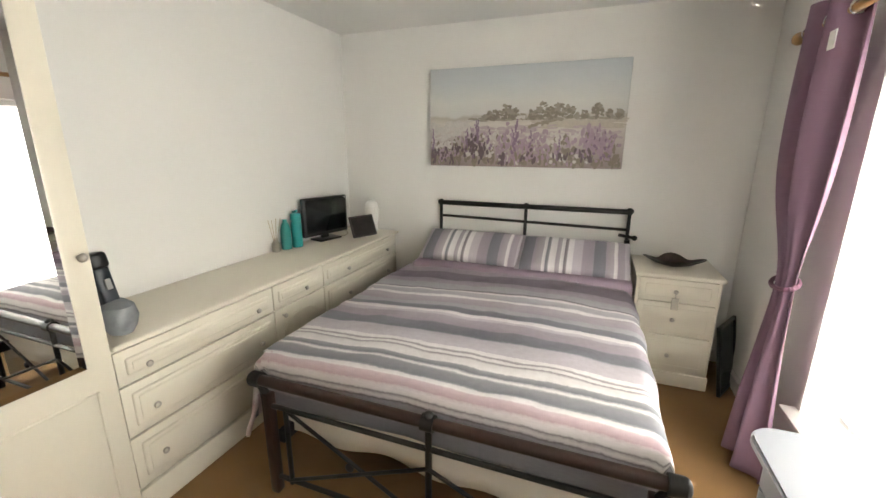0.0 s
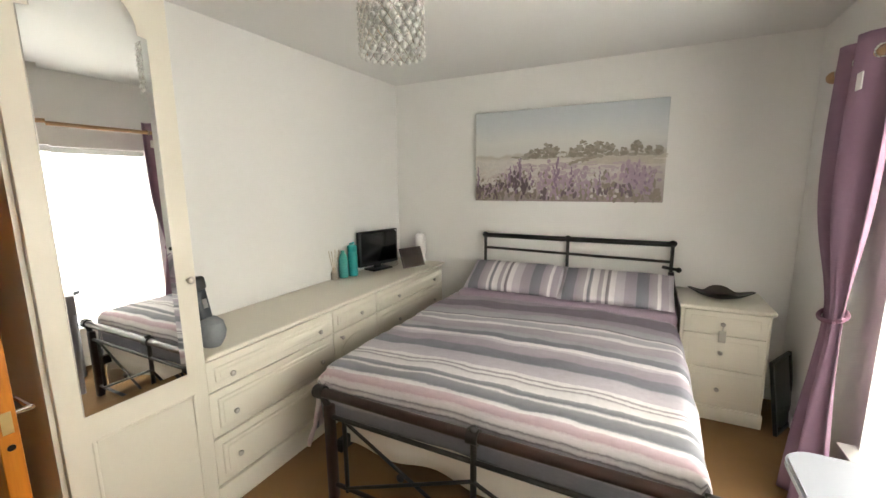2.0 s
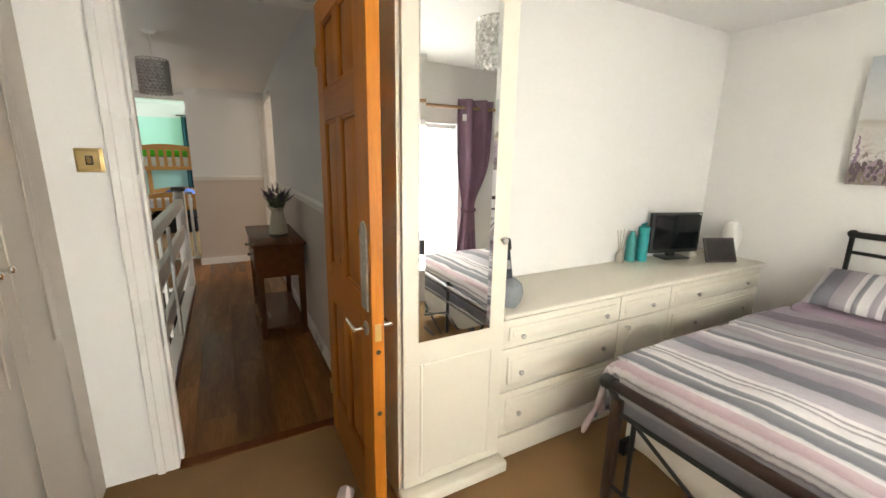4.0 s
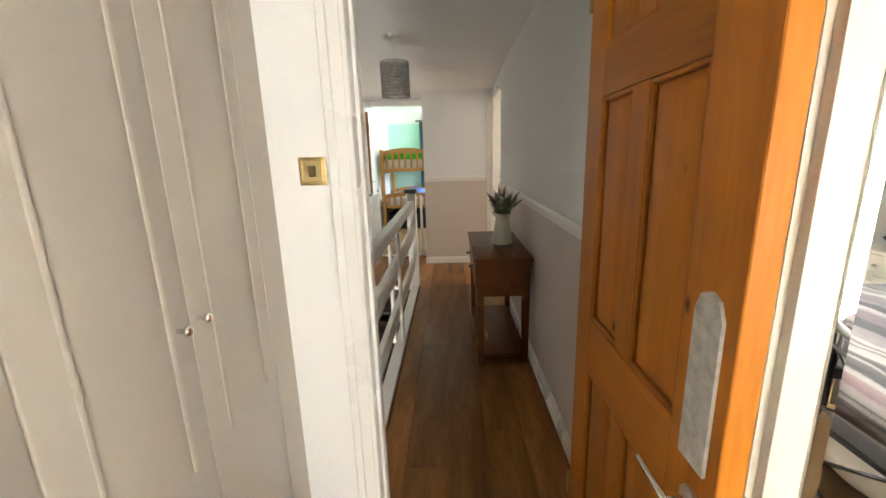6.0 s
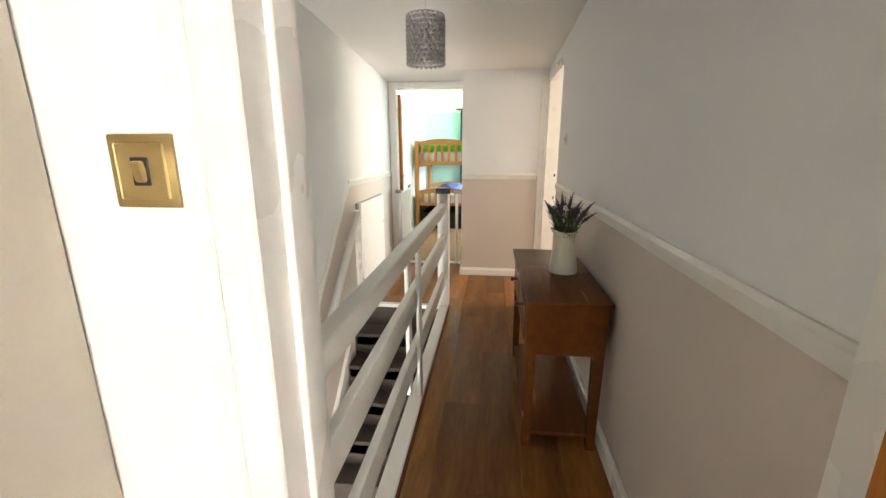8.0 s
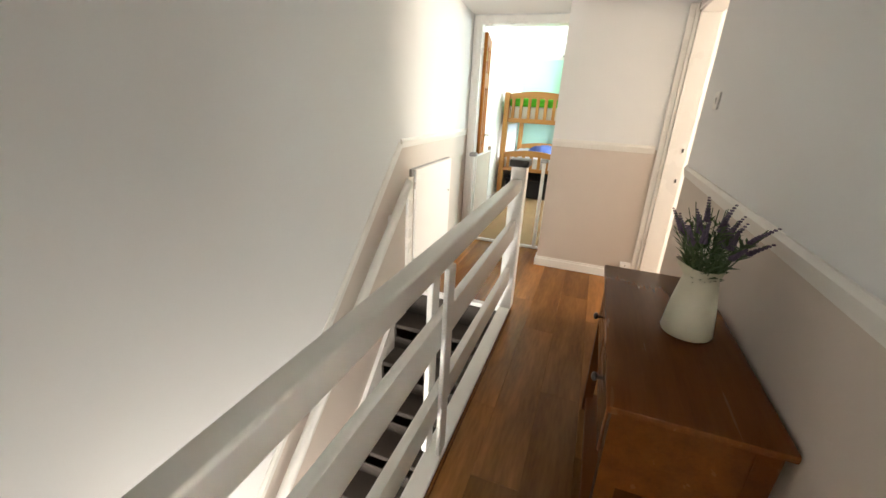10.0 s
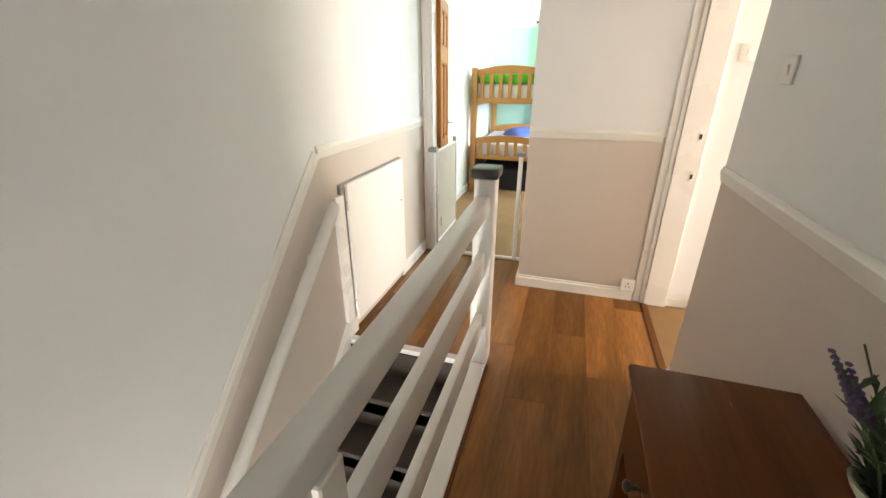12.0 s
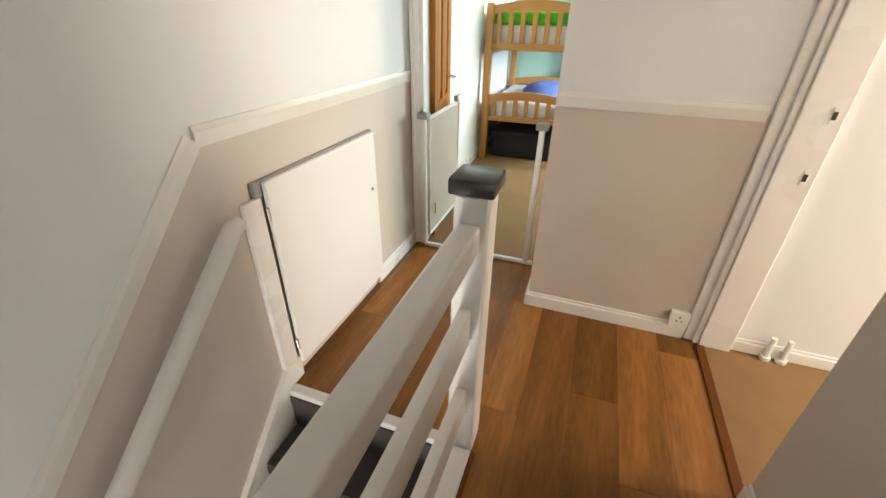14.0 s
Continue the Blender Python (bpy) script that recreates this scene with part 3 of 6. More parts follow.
for x in (TX0 + 0.045, TX1 - 0.045):
    for y in (TY0 + 0.042, TY1 - 0.04):
        bm = B()
        bmesh.ops.create_cone(bm, cap_ends=True, segments=4, radius1=0.026, radius2=0.036, depth=TZ - 0.022, matrix=Matrix.Translation((x, y, (TZ - 0.022) / 2)) @ pose(0, 0, 0, 0, 0, 45))
        part("leg", bm, M_TABLE, ct)
part("shelf", box(B(), TX0 + 0.03, TY0 + 0.03, 0.06, TX1 - 0.03, TY1 - 0.03, 0.08, 0.003), M_TABLE, ct)
for a, b in ((TX0 + 0.08, -3.805), (-3.795, TX1 - 0.08)):
    dw = part("drawer", box(B(), a, TY0 + 0.012, 0.52, b, TY0 + 0.024, 0.70, 0.004), M_TABLE, ct)
    bm = B()
    rod(bm, ((a + b) / 2, TY0 + 0.013, 0.618), ((a + b) / 2, TY0 - 0.006, 0.618), 0.006, 10)
    ball(bm, ((a + b) / 2, TY0 - 0.012, 0.618), 0.014, sy=0.7)
    part("knob", bm, M_DARKCAP, dw, "dark round knob")

# enamel jug with lavender
JX, JY = -3.79, 0.305
jg = thing("enamel_jug", (JX, JY, TZ), "cream enamel jug standing on the brown console table", "jug")
bm = B()
lathe(bm, (JX, JY, TZ), [(0.0, 0.0), (0.070, 0.0), (0.073, 0.006), (0.062, 0.10), (0.050, 0.17), (0.047, 0.185), (0.052, 0.205), (0.056, 0.218), (0.053, 0.218), (0.044, 0.19), (0.046, 0.16), (0.0, 0.13)], 32)
for v in bm.verts:
    if v.co.z > TZ + 0.20 and v.co.y < JY - 0.03:
        k = (JY - 0.03 - v.co.y) / 0.026
        v.co.y -= 0.022 * k
        v.co.z += 0.016 * k
part("body", bm, M_ENAMEL, jg)
bm = B()
pts = [(0.05, 0.20), (0.085, 0.195), (0.100, 0.16), (0.096, 0.11), (0.065, 0.075)]
for p, q in zip(pts, pts[1:]):
    rod(bm, (JX - p[0] * 0.90, JY + p[0] * 0.44, TZ + p[1]), (JX - q[0] * 0.90, JY + q[0] * 0.44, TZ + q[1]), 0.006, 8)
part("handle", bm, M_ENAMEL, jg)
rnd = random.Random(5)
lv = thing("lavender_bunch", (JX, JY, TZ + 0.12), "bunch of artificial lavender with dark purple heads in the jug", "plant")
stems, leaves, heads = Soup(), B(), Soup()
for i in range(34):
    an, sp = 2.4 * i + rnd.uniform(-0.3, 0.3), math.sqrt((i + 0.5) / 34)
    h = rnd.uniform(0.175, 0.26) * (1.10 - 0.28 * sp)
    base = Vector((JX + 0.02 * math.cos(an), JY + 0.02 * math.sin(an), TZ + 0.15))
    tip = base + Vector((0.128 * sp * math.cos(an) + 0.012, 0.105 * sp * math.sin(an), h))
    tip.y = min(tip.y, YNL - 0.03)
    mid = base.lerp(tip, 0.55) + Vector((0, 0, 0.025))
    stems.stick(base, mid, 0.0018)
    stems.stick(mid, tip, 0.0014)
    d = (tip - mid).normalized()
    bend = Vector((rnd.uniform(-1, 1), rnd.uniform(-1, 1), -0.4)) * 0.014
    if i % 2 == 0:
        hl = rnd.uniform(0.07, 0.10)
        k = int(hl / 0.0085)
        for j in range(k):
            f = j / k
            c = tip - d * (hl * f - 0.02) + bend * (1 - f) ** 2
            r = 0.0086 * (0.45 + 0.75 * f)
            for q in range(5):
                a2 = q * 1.257 + j * 0.9
                heads.gem(c + Vector((math.cos(a2), math.sin(a2), 0)) * r * 0.62, r * 0.52, a2, 1.25)
    for j in range(16):
        f = rnd.uniform(0.05, 0.72)
        c = base.lerp(mid, f / 0.55) if f < 0.55 else mid.lerp(tip, (f - 0.55) / 0.45)
        a2 = rnd.uniform(0, 6.283)
        side = Vector((math.cos(a2), math.sin(a2), rnd.uniform(0.5, 1.5))).normalized()
        L, w = rnd.uniform(0.03, 0.055), 0.0042
        n = side.cross(Vector((0, 0, 1))).normalized() * w
        tipv = c + side * L + Vector((0, 0, -0.006))
        tipv.y = min(tipv.y, YNL - 0.012)
        vs = [leaves.verts.new(c), leaves.verts.new(c + side * L * 0.5 + n), leaves.verts.new(tipv), leaves.verts.new(c + side * L * 0.5 - n + Vector((0, 0, 0.002)))]
        leaves.faces.new(vs)
tagged(part("stem", stems.bm(), M_LEAF, lv), kind="stuff")
tagged(part("foliage", leaves, M_LEAF, lv), kind="stuff")
tagged(part("flower", heads.bm(), M_FLOWER, lv, "dusty purple lavender heads"), kind="stuff")

# ---- switches and sockets ----
sw = thing("light_switch", (XD, -0.477, 1.338), "square brass light switch on the white bedroom wall", "light switch")
part("plate", box(B(), XD, -0.518, 1.296, XD + 0.006, -0.436, 1.380, 0.003, 2), M_BRASS, sw)
part("rim", box(B(), XD + 0.006, -0.508, 1.306, XD + 0.0085, -0.446, 1.370, 0.002), M_BRASS, sw)
part("rocker_recess", box(B(), XD + 0.0085, -0.488, 1.322, XD + 0.010, -0.466, 1.354, 0.001), M_DARKCAP, sw, "dark recess")
part("rocker", turned_box(B(), (0.008, 0.014, 0.024), pose(XD + 0.0115, -0.477, 1.338, 0, 12, 0), 0.002), M_BRASS, sw)
ls = thing("landing_switch", (-4.875, YNL, 1.43), "grey-white light switch on the landing wall", "light switch")
part("plate", box(B(), -4.915, YNL - 0.009, 1.39, -4.835, YNL, 1.47, 0.003), M_WHITEP, ls)
part("rocker", turned_box(B(), (0.02, 0.006, 0.03), pose(-4.875, YNL - 0.011, 1.43, 8, 0, 0), 0.001), M_WHITEP, ls)


def socket(name, y0, y1, z0, z1, label):
    s = thing(name, (XEND, (y0 + y1) / 2, z0), label, "socket")
    part("plate", box(B(), XEND + 0.018, y0, z0, XEND + 0.030, y1, z1, 0.004), M_WHITEP, s)
    part("backbox", box(B(), XEND, y0 + 0.004, z0 + 0.004, XEND + 0.018, y1 - 0.004, z1 - 0.004), M_WHITEP, s)
    bm = B()
    cy, cz = (y0 + y1) / 2, (z0 + z1) / 2
    box(bm, XEND + 0.0295, cy - 0.003, cz + 0.008, XEND + 0.0305, cy + 0.003, cz + 0.02)
    for d in (-0.011, 0.011):
        box(bm, XEND + 0.0295, cy + d - 0.004, cz - 0.012, XEND + 0.0305, cy + d + 0.004, cz - 0.006)
    part("pin_holes", bm, M_BLACK, s)


socket("wall_socket", 0.30, 0.385, 0.075, 0.16, "white single socket low on the end wall beside the door frame")
pl = thing("side_room_plugs", (XEND, 0.77, 0.06), "pair of white pipe stubs by the side room skirting", "pipe")
for y in (0.735, 0.80):
    part("stub", rod(B(), (XEND + 0.03, y, 0.0), (XEND + 0.03, y, 0.125), 0.012, 10), M_WHITEP, pl)
    part("collar", rod(B(), (XEND + 0.03, y, 0.0), (XEND + 0.03, y, 0.018), 0.022, 12), M_WHITEP, pl)


# ---- doors ----
def panel_door(name, hinge, angle, w, h, label, wood, woodh, rows, handle_z, plates=False):
    """A panelled door; it is built along +x from its hinge and turned about it."""
    d = thing(name, (0, 0, 0), label, "door")
    t = 0.042
    def P(nm, bm, m, par=None, lb=""):
        return part(nm, bm, m, par or d, lb)
    sw_, sf, m0, m1 = 0.115, 0.135, 0.45 * w - 0.015, 0.45 * w + 0.055
    cols = [(sw_, m0), (m1, w - sf)]
    for x0, x1 in ((0, sw_), (w - sf, w)):
        P("stile", box(B(), x0, -t / 2, 0, x1, t / 2, h, 0.002), wood)
    zs = [0.0] + [z for r in rows for z in r] + [h]
    for z0, z1 in zip(zs[::2], zs[1::2]):
        P("rail", box(B(), sw_, -t / 2 + 0.0005, z0, w - sf, t / 2 - 0.0005, z1, 0.002), woodh)
    for r in rows:
        P("muntin", box(B(), m0, -t / 2 + 0.001, r[0], m1, t / 2 - 0.001, r[1], 0.002), wood)
        for x0, x1 in cols:
            bm = box(B(), x0, -0.006, r[0], x1, 0.006, r[1])
            for s in (-1, 1):
                y = 0.006 * s
                q = 0.035
                a = [bm.verts.new((x, y, z)) for x, z in ((x0 + 0.014, r[0] + 0.014), (x1 - 0.014, r[0] + 0.014), (x1 - 0.014, r[1] - 0.014), (x0 + 0.014, r[1] - 0.014))]
                b = [bm.verts.new((x, y + 0.008 * s, z)) for x, z in ((x0 + q, r[0] + q), (x1 - q, r[0] + q), (x1 - q, r[1] - q), (x0 + q, r[1] - q))]
                for i in range(4):
                    bm.faces.new((a[i], a[(i + 1) % 4], b[(i + 1) % 4], b[i]))
                bm.faces.new(b)
            P("panel", bm, wood)
            bm = B()
            for s in (-1, 1):
                y0, y1 = sorted((0.006 * s, (t / 2 - 0.003) * s))
                box(bm, x0, y0, r[0], x0 + 0.012, y1, r[1], 0.003)
                box(bm, x1 - 0.012, y0, r[0], x1, y1, r[1], 0.003)
                box(bm, x0, y0, r[0], x1, y1, r[0] + 0.012, 0.003)
                box(bm, x0, y0, r[1] - 0.012, x1, y1, r[1], 0.003)
            P("panel_moulding", bm, wood)
    hx = w - 0.055
    for s in (-1, 1):
        bm = rod(B(), (hx, s * t / 2, handle_z), (hx, s * (t / 2 + 0.006), handle_z), 0.024, 16)
        rose = P("handle_rose", bm, M_NICKEL)
        bm = rod(B(), (hx, s * t / 2, handle_z), (hx, s * (t / 2 + 0.045), handle_z), 0.008, 10)
        rod(bm, (hx + 0.004, s * (t / 2 + 0.042), handle_z), (hx - 0.10, s * (t / 2 + 0.042), handle_z), 0.0085, 10, 0.006)
        P("handle", bm, M_CHROME, None, "polished chrome lever handle")
    P("latch_plate", box(B(), w - 0.0005, -0.011, handle_z - 0.03, w + 0.0015, 0.011, handle_z + 0.03), M_BRASS)
    P("bolt_hole", rod(B(), (w - 0.001, 0, handle_z - 0.07), (w + 0.0012, 0, handle_z - 0.07), 0.009, 12), M_BLACK)
    P("bolt_hole", rod(B(), (w - 0.001, 0, handle_z - 0.30), (w + 0.0012, 0, handle_z - 0.30), 0.009, 12), M_BLACK)
    if plates:
        for s in (-1, 1):
            bm = B()
            zc = 0.86
            cx = w - 0.062
            out = [(cx - 0.034, zc), (cx + 0.034, zc), (cx + 0.034, zc + 0.26), (cx + 0.022, zc + 0.288), (cx, zc + 0.298), (cx - 0.022, zc + 0.288), (cx - 0.034, zc + 0.26)]
            ya, yb = sorted((s * t / 2, s * (t / 2 + 0.006)))
            prism(bm, out, 1, ya, yb)
            P("finger_plate", bm, M_PLATE, None, "white porcelain finger plate with a faded grey pattern")
    for z in (0.22, h - 0.2):
        P("hinge", rod(B(), (0.0, -t / 2 - 0.003, z - 0.04), (0.0, -t / 2 - 0.003, z + 0.04), 0.006, 10), M_BRASS)
    d.location = hinge
    d.rotation_euler = (0, 0, radians(angle))
    return d


M_PLATE = mat("decorated_porcelain", (0.78, 0.76, 0.71), 0.18, 0.28, 38, 70, 0.0, dark=(0.30, 0.29, 0.27))
DROWS = [(0.22, 0.72), (0.89, 1.50), (1.62, 1.87)]
panel_door("bedroom_door", (-2.115, 0.355, 0.008), -0.8, 0.705, 1.97, "stained pine six-panel door standing open into the bedroom", M_PINE, M_PINEH, DROWS, 0.793, True)
panel_door("bunk_room_door", (XR - 0.10, BY0 + 0.03, 0.008), 191, 0.66, 1.96, "stained pine six-panel door standing open into the bunk room", M_PINE, M_PINEH, DROWS, 1.0)

# ---- safety gate in the bunk room doorway ----
sg = thing("safety_gate", (XR + 0.03, -0.75, 0), "white child safety gate standing open in the bunk room doorway", "safety gate")
GX = XR + 0.03
for y in (BY0 + 0.03, BY1 - 0.085):
    part("side_post", box(B(), GX - 0.014, y - 0.016, 0.02, GX + 0.014, y + 0.016, 0.855, 0.005, 2), M_WHITEP, sg)
    part("post_cap", box(B(), GX - 0.035, y - 0.034, 0.855, GX + 0.035, y + 0.034, 0.89, 0.008, 2), M_GREYP, sg, "grey plastic cap")
part("floor_bar", box(B(), GX - 0.015, BY0 + 0.03, 0.0, GX + 0.015, BY1 - 0.04, 0.026, 0.006), M_WHITEP, sg)
ga, gb = Vector((GX - 0.03, BY0 + 0.05, 0)), Vector((GX - 0.62, BY0 + 0.045, 0))
for z in (0.075, 0.855):
    part("gate_rail", rod(B(), ga + Vector((0, 0, z)), gb + Vector((0, 0, z)), 0.011, 10), M_WHITEP, sg)
for q in (ga, gb):
    part("gate_stile", rod(B(), q + Vector((0, 0, 0.075)), q + Vector((0, 0, 0.855)), 0.011, 10), M_WHITEP, sg)
part("gate_mesh", turned_box(B(), ((ga - gb).length - 0.02, 0.004, 0.76), Matrix.Translation((ga + gb) / 2 + Vector((0, 0, 0.465))) @ pose(0, 0, 0, 0, 0, math.degrees(math.atan2(ga.y - gb.y, ga.x - gb.x)))), mat("beige_mesh_fabric", (0.55, 0.46, 0.38), 0.9, 0.05, 8, 300, 0.3), sg, "beige mesh fabric panel")
part("latch", box(B(), gb.x - 0.03, gb.y - 0.02, 0.855, gb.x + 0.06, gb.y + 0.02, 0.905, 0.012, 2), M_WHITEP, sg, "white plastic latch")


# ---- bed ----
BX0, BX1, BF, BH = -1.18, 0.270, 1.222, 3.06
BC = (BX0 + BX1) / 2
bed = thing("bed", (BC, 2.1, 0), "double bed with black iron ends and a dark wooden foot rail", "bed")
part("foot_rail", rod(B(), (BX0, BF, 0.508), (BX1, BF, 0.508), 0.021, 16), M_BEDWOOD, bed, "dark walnut foot rail")
for x in (BX0, BX1):
    bm = B()
    rod(bm, (x - 0.022, BF, 0.508), (x + 0.022, BF, 0.508), 0.030, 16)
    ball(bm, (x + (0.022 if x > BC else -0.022), BF, 0.508), 0.029, sx=0.6)
    part("foot_finial", bm, M_IRON, bed)
    part("foot_leg", box(B(), x - 0.02 + (0.045 if x < BC else -0.045), BF - 0.02, 0, x + 0.02 + (0.045 if x < BC else -0.045), BF + 0.02, 0.46, 0.008, 2), M_BEDWOOD, bed, "dark wooden leg")
    rod_x = x + (0.045 if x < BC else -0.045)
    part("leg_neck", rod(B(), (rod_x, BF, 0.44), (x + (0.004 if x < BC else -0.004), BF, 0.50), 0.015, 10), M_IRON, bed)
bm = B()
rod(bm, (BC - 0.022, BF, 0.508), (BC + 0.022, BF, 0.508), 0.029, 16)
ball(bm, (BC, BF, 0.535), 0.018, sz=0.8)
part("centre_collar", bm, M_IRON, bed)
part("centre_post", rod(B(), (BC, BF, 0.06), (BC, BF, 0.5), 0.012, 10), M_IRON, bed)
part("iron_rail", rod(B(), (BX0 + 0.05, BF, 0.405), (BX1 - 0.05, BF, 0.405), 0.010, 10), M_IRON, bed)
part("iron_rail", rod(B(), (BX0 + 0.05, BF, 0.075), (BX1 - 0.05, BF, 0.075), 0.010, 10), M_IRON, bed)
for s in (-1, 1):
    xe = BC + s * 0.60
    part("iron_bar", rod(B(), (xe, BF, 0.06), (xe, BF, 0.405), 0.010, 10), M_IRON, bed)
    part("brace", rod(B(), (xe, BF + 0.004, 0.395), (BC, BF + 0.004, 0.08), 0.0075, 8), M_IRON, bed)
    part("brace", rod(B(), (xe, BF - 0.006, 0.08), (BC, BF - 0.006, 0.33), 0.0075, 8), M_IRON, bed)
    part("brace_boss", ball(B(), ((xe + BC) / 2 + s * 0.02, BF, 0.225), 0.018, sy=0.6), M_IRON, bed)
# head end
part("head_rail", rod(B(), (BX0 + 0.06, BH, 0.985), (BX1 - 0.03, BH, 0.985), 0.018, 14), M_IRON, bed)
for x in (BX0 + 0.075, BC, BX1 - 0.045):
    part("head_post", rod(B(), (x, BH, 0.0 if x != BC else 0.5), (x, BH, 0.985), 0.012, 10), M_IRON, bed)
    part("head_boss", ball(B(), (x, BH, 0.99), 0.026, sz=0.85), M_IRON, bed)
part("head_iron_rail", rod(B(), (BX0 + 0.075, BH, 0.885), (BC, BH, 0.875), 0.010, 10), M_IRON, bed)
part("head_iron_rail", rod(B(), (BC, BH, 0.875), (BX1 - 0.045, BH, 0.865), 0.010, 10), M_IRON, bed)
bm = rod(B(), (BX1 - 0.10, BH - 0.01, 0.83), (BX1 + 0.0, BH - 0.01, 0.815), 0.011, 10)
ball(bm, (BX1 + 0.0, BH - 0.01, 0.815), 0.018)
part("head_hook", bm, M_IRON, bed)
bm = B()
for p, q in (((BX1 - 0.045, 0.80), (BX1 - 0.02, 0.62)), ((BX1 - 0.02, 0.62), (BX1 + 0.0, 0.50))):
    rod(bm, (p[0], BH - 0.02, p[1]), (q[0], BH - 0.02, q[1]), 0.018, 10)
part("head_leg", bm, M_IRON, bed)
for x in (BX0 + 0.07, BX1 - 0.07):
    part("side_rail", box(B(), x - 0.015, BF + 0.02, 0.22, x + 0.015, BH, 0.28, 0.004), M_IRON, bed)
part("slat_base", box(B(), BX0 + 0.08, BF + 0.13, 0.245, BX1 - 0.08, BH - 0.02, 0.27), M_BEDWOOD, bed)

mattress = solo("mattress", box(B(), BX0 + 0.05, BF + 0.10, 0.27, BX1 - 0.04, BH - 0.02, 0.47, 0.05, 3), M_SHEETW, "cream double mattress on the iron bed", "mattress")

# sheet that hangs under the duvet at the foot
bm = B()
NXS = 60
rows_ = []
for j in range(5):
    row = []
    for i in range(NXS + 1):
        u = i / NXS
        x = BX0 + 0.04 + u * (BX1 - BX0 - 0.06)
        low = 0.215 + 0.03 * math.sin(3.1 * u + 0.6) - 0.035 * u + 0.012 * math.sin(23 * u)
        z = 0.45 + (low - 0.45) * j / 4
        y = BF + 0.088 - 0.006 * j / 4 + 0.008 * math.sin(17 * u + 0.5 * j) * j / 4
        row.append(bm.verts.new((x, y, z)))
    rows_.append(row)
for a, b in zip(rows_, rows_[1:]):
    for i in range(NXS):
        bm.faces.new((a[i], a[i + 1], b[i + 1], b[i]))
sh = solo("valance_sheet", bm, M_SHEETW, "cream sheet hanging below the duvet at the foot of the bed", "sheet", 60)
sh.modifiers.new("thickness", 'SOLIDIFY').thickness = 0.006
# unseen drop on the window side, added to keep daylight from under the bed
bm = B()
for i in range(80):
    a, b = BF + 0.06 + 0.0245 * i, BF + 0.06 + 0.0245 * (i + 1)
    xa, xb = [BX1 - 0.03 + 0.010 * math.sin(21 * q) for q in (a, b)]
    bm.faces.new([bm.verts.new(p) for p in ((xa, a, 0.05), (xb, b, 0.05), (BX1 - 0.03, b, 0.42), (BX1 - 0.03, a, 0.42))])
bmesh.ops.remove_doubles(bm, verts=bm.verts, dist=0.0005)
part("side_light_block", bm, M_SHEETW, sh, "", 60).modifiers.new("thickness", 'SOLIDIFY').thickness = 0.006


def stripes(name, stops, rough=0.9):
    """Woven stripes along a UV map's second axis: stops of (place, red, green, blue)."""
    m = mat(name, (0.5, 0.5, 0.5), rough, 0.03, 7, 420, 0.18)
    n, l = m.node_tree.nodes, m.node_tree.links
    uv, sep = n.new("ShaderNodeUVMap"), n.new("ShaderNodeSeparateXYZ")
    l.new(uv.outputs[0], sep.inputs[0])
    no = n.new("ShaderNodeTexNoise")
    no.inputs["Scale"].default_value = 130
    ad = n.new("ShaderNodeMath")
    ad.operation = 'MULTIPLY_ADD'
    ad.inputs[1].default_value = 0.006
    l.new(uv.outputs[0], no.inputs["Vector"])
    l.new(no.outputs[0], ad.inputs[0])
    l.new(sep.outputs[1], ad.inputs[2])
    # each stripe begins sharply and fades a little towards the next one
    full = []
    for k, (p, c) in enumerate(stops):
        q, nx = stops[k + 1] if k + 1 < len(stops) else (1.0, c)
        full += [(p, c), (q - 0.004, tuple(0.8 * a + 0.2 * b for a, b in zip(c, nx)))]
    cut = full[2 * (len(stops) // 2)][0]
    ramps = []
    for half in (full[:2 * (len(stops) // 2)], full[2 * (len(stops) // 2):]):
        r_ = n.new("ShaderNodeValToRGB")
        cr = r_.color_ramp
        while len(cr.elements) < len(half):
            cr.elements.new(0.5)
        for e, (p, c) in zip(cr.elements, half):
            e.position, e.color = p, (*c, 1)
        l.new(ad.outputs[0], r_.inputs[0])
        ramps.append(r_)
    gt, pick = n.new("ShaderNodeMath"), n.new("ShaderNodeMix")
    gt.operation, gt.inputs[1].default_value, pick.data_type = 'GREATER_THAN', cut, 'RGBA'
    l.new(ad.outputs[0], gt.inputs[0])
    l.new(gt.outputs[0], pick.inputs["Factor"])
    l.new(ramps[0].outputs[0], pick.inputs["A"])
    l.new(ramps[1].outputs[0], pick.inputs["B"])
    mx = n.new("ShaderNodeMix")
    mx.data_type, mx.blend_type = 'RGBA', 'MULTIPLY'
    mx.inputs["Factor"].default_value = 1.0
    fine, mr = n.new("ShaderNodeTexNoise"), n.new("ShaderNodeMapRange")
    fine.inputs["Scale"].default_value = 60
    mr.inputs["To Min"].default_value, mr.inputs["To Max"].default_value = 0.86, 1.1
    l.new(fine.outputs[0], mr.inputs[0])
    l.new(pick.outputs["Result"], mx.inputs["A"])
    l.new(mr.outputs[0], mx.inputs["B"])
    l.new(mx.outputs["Result"], n["Principled BSDF"].inputs["Base Color"])
    return m


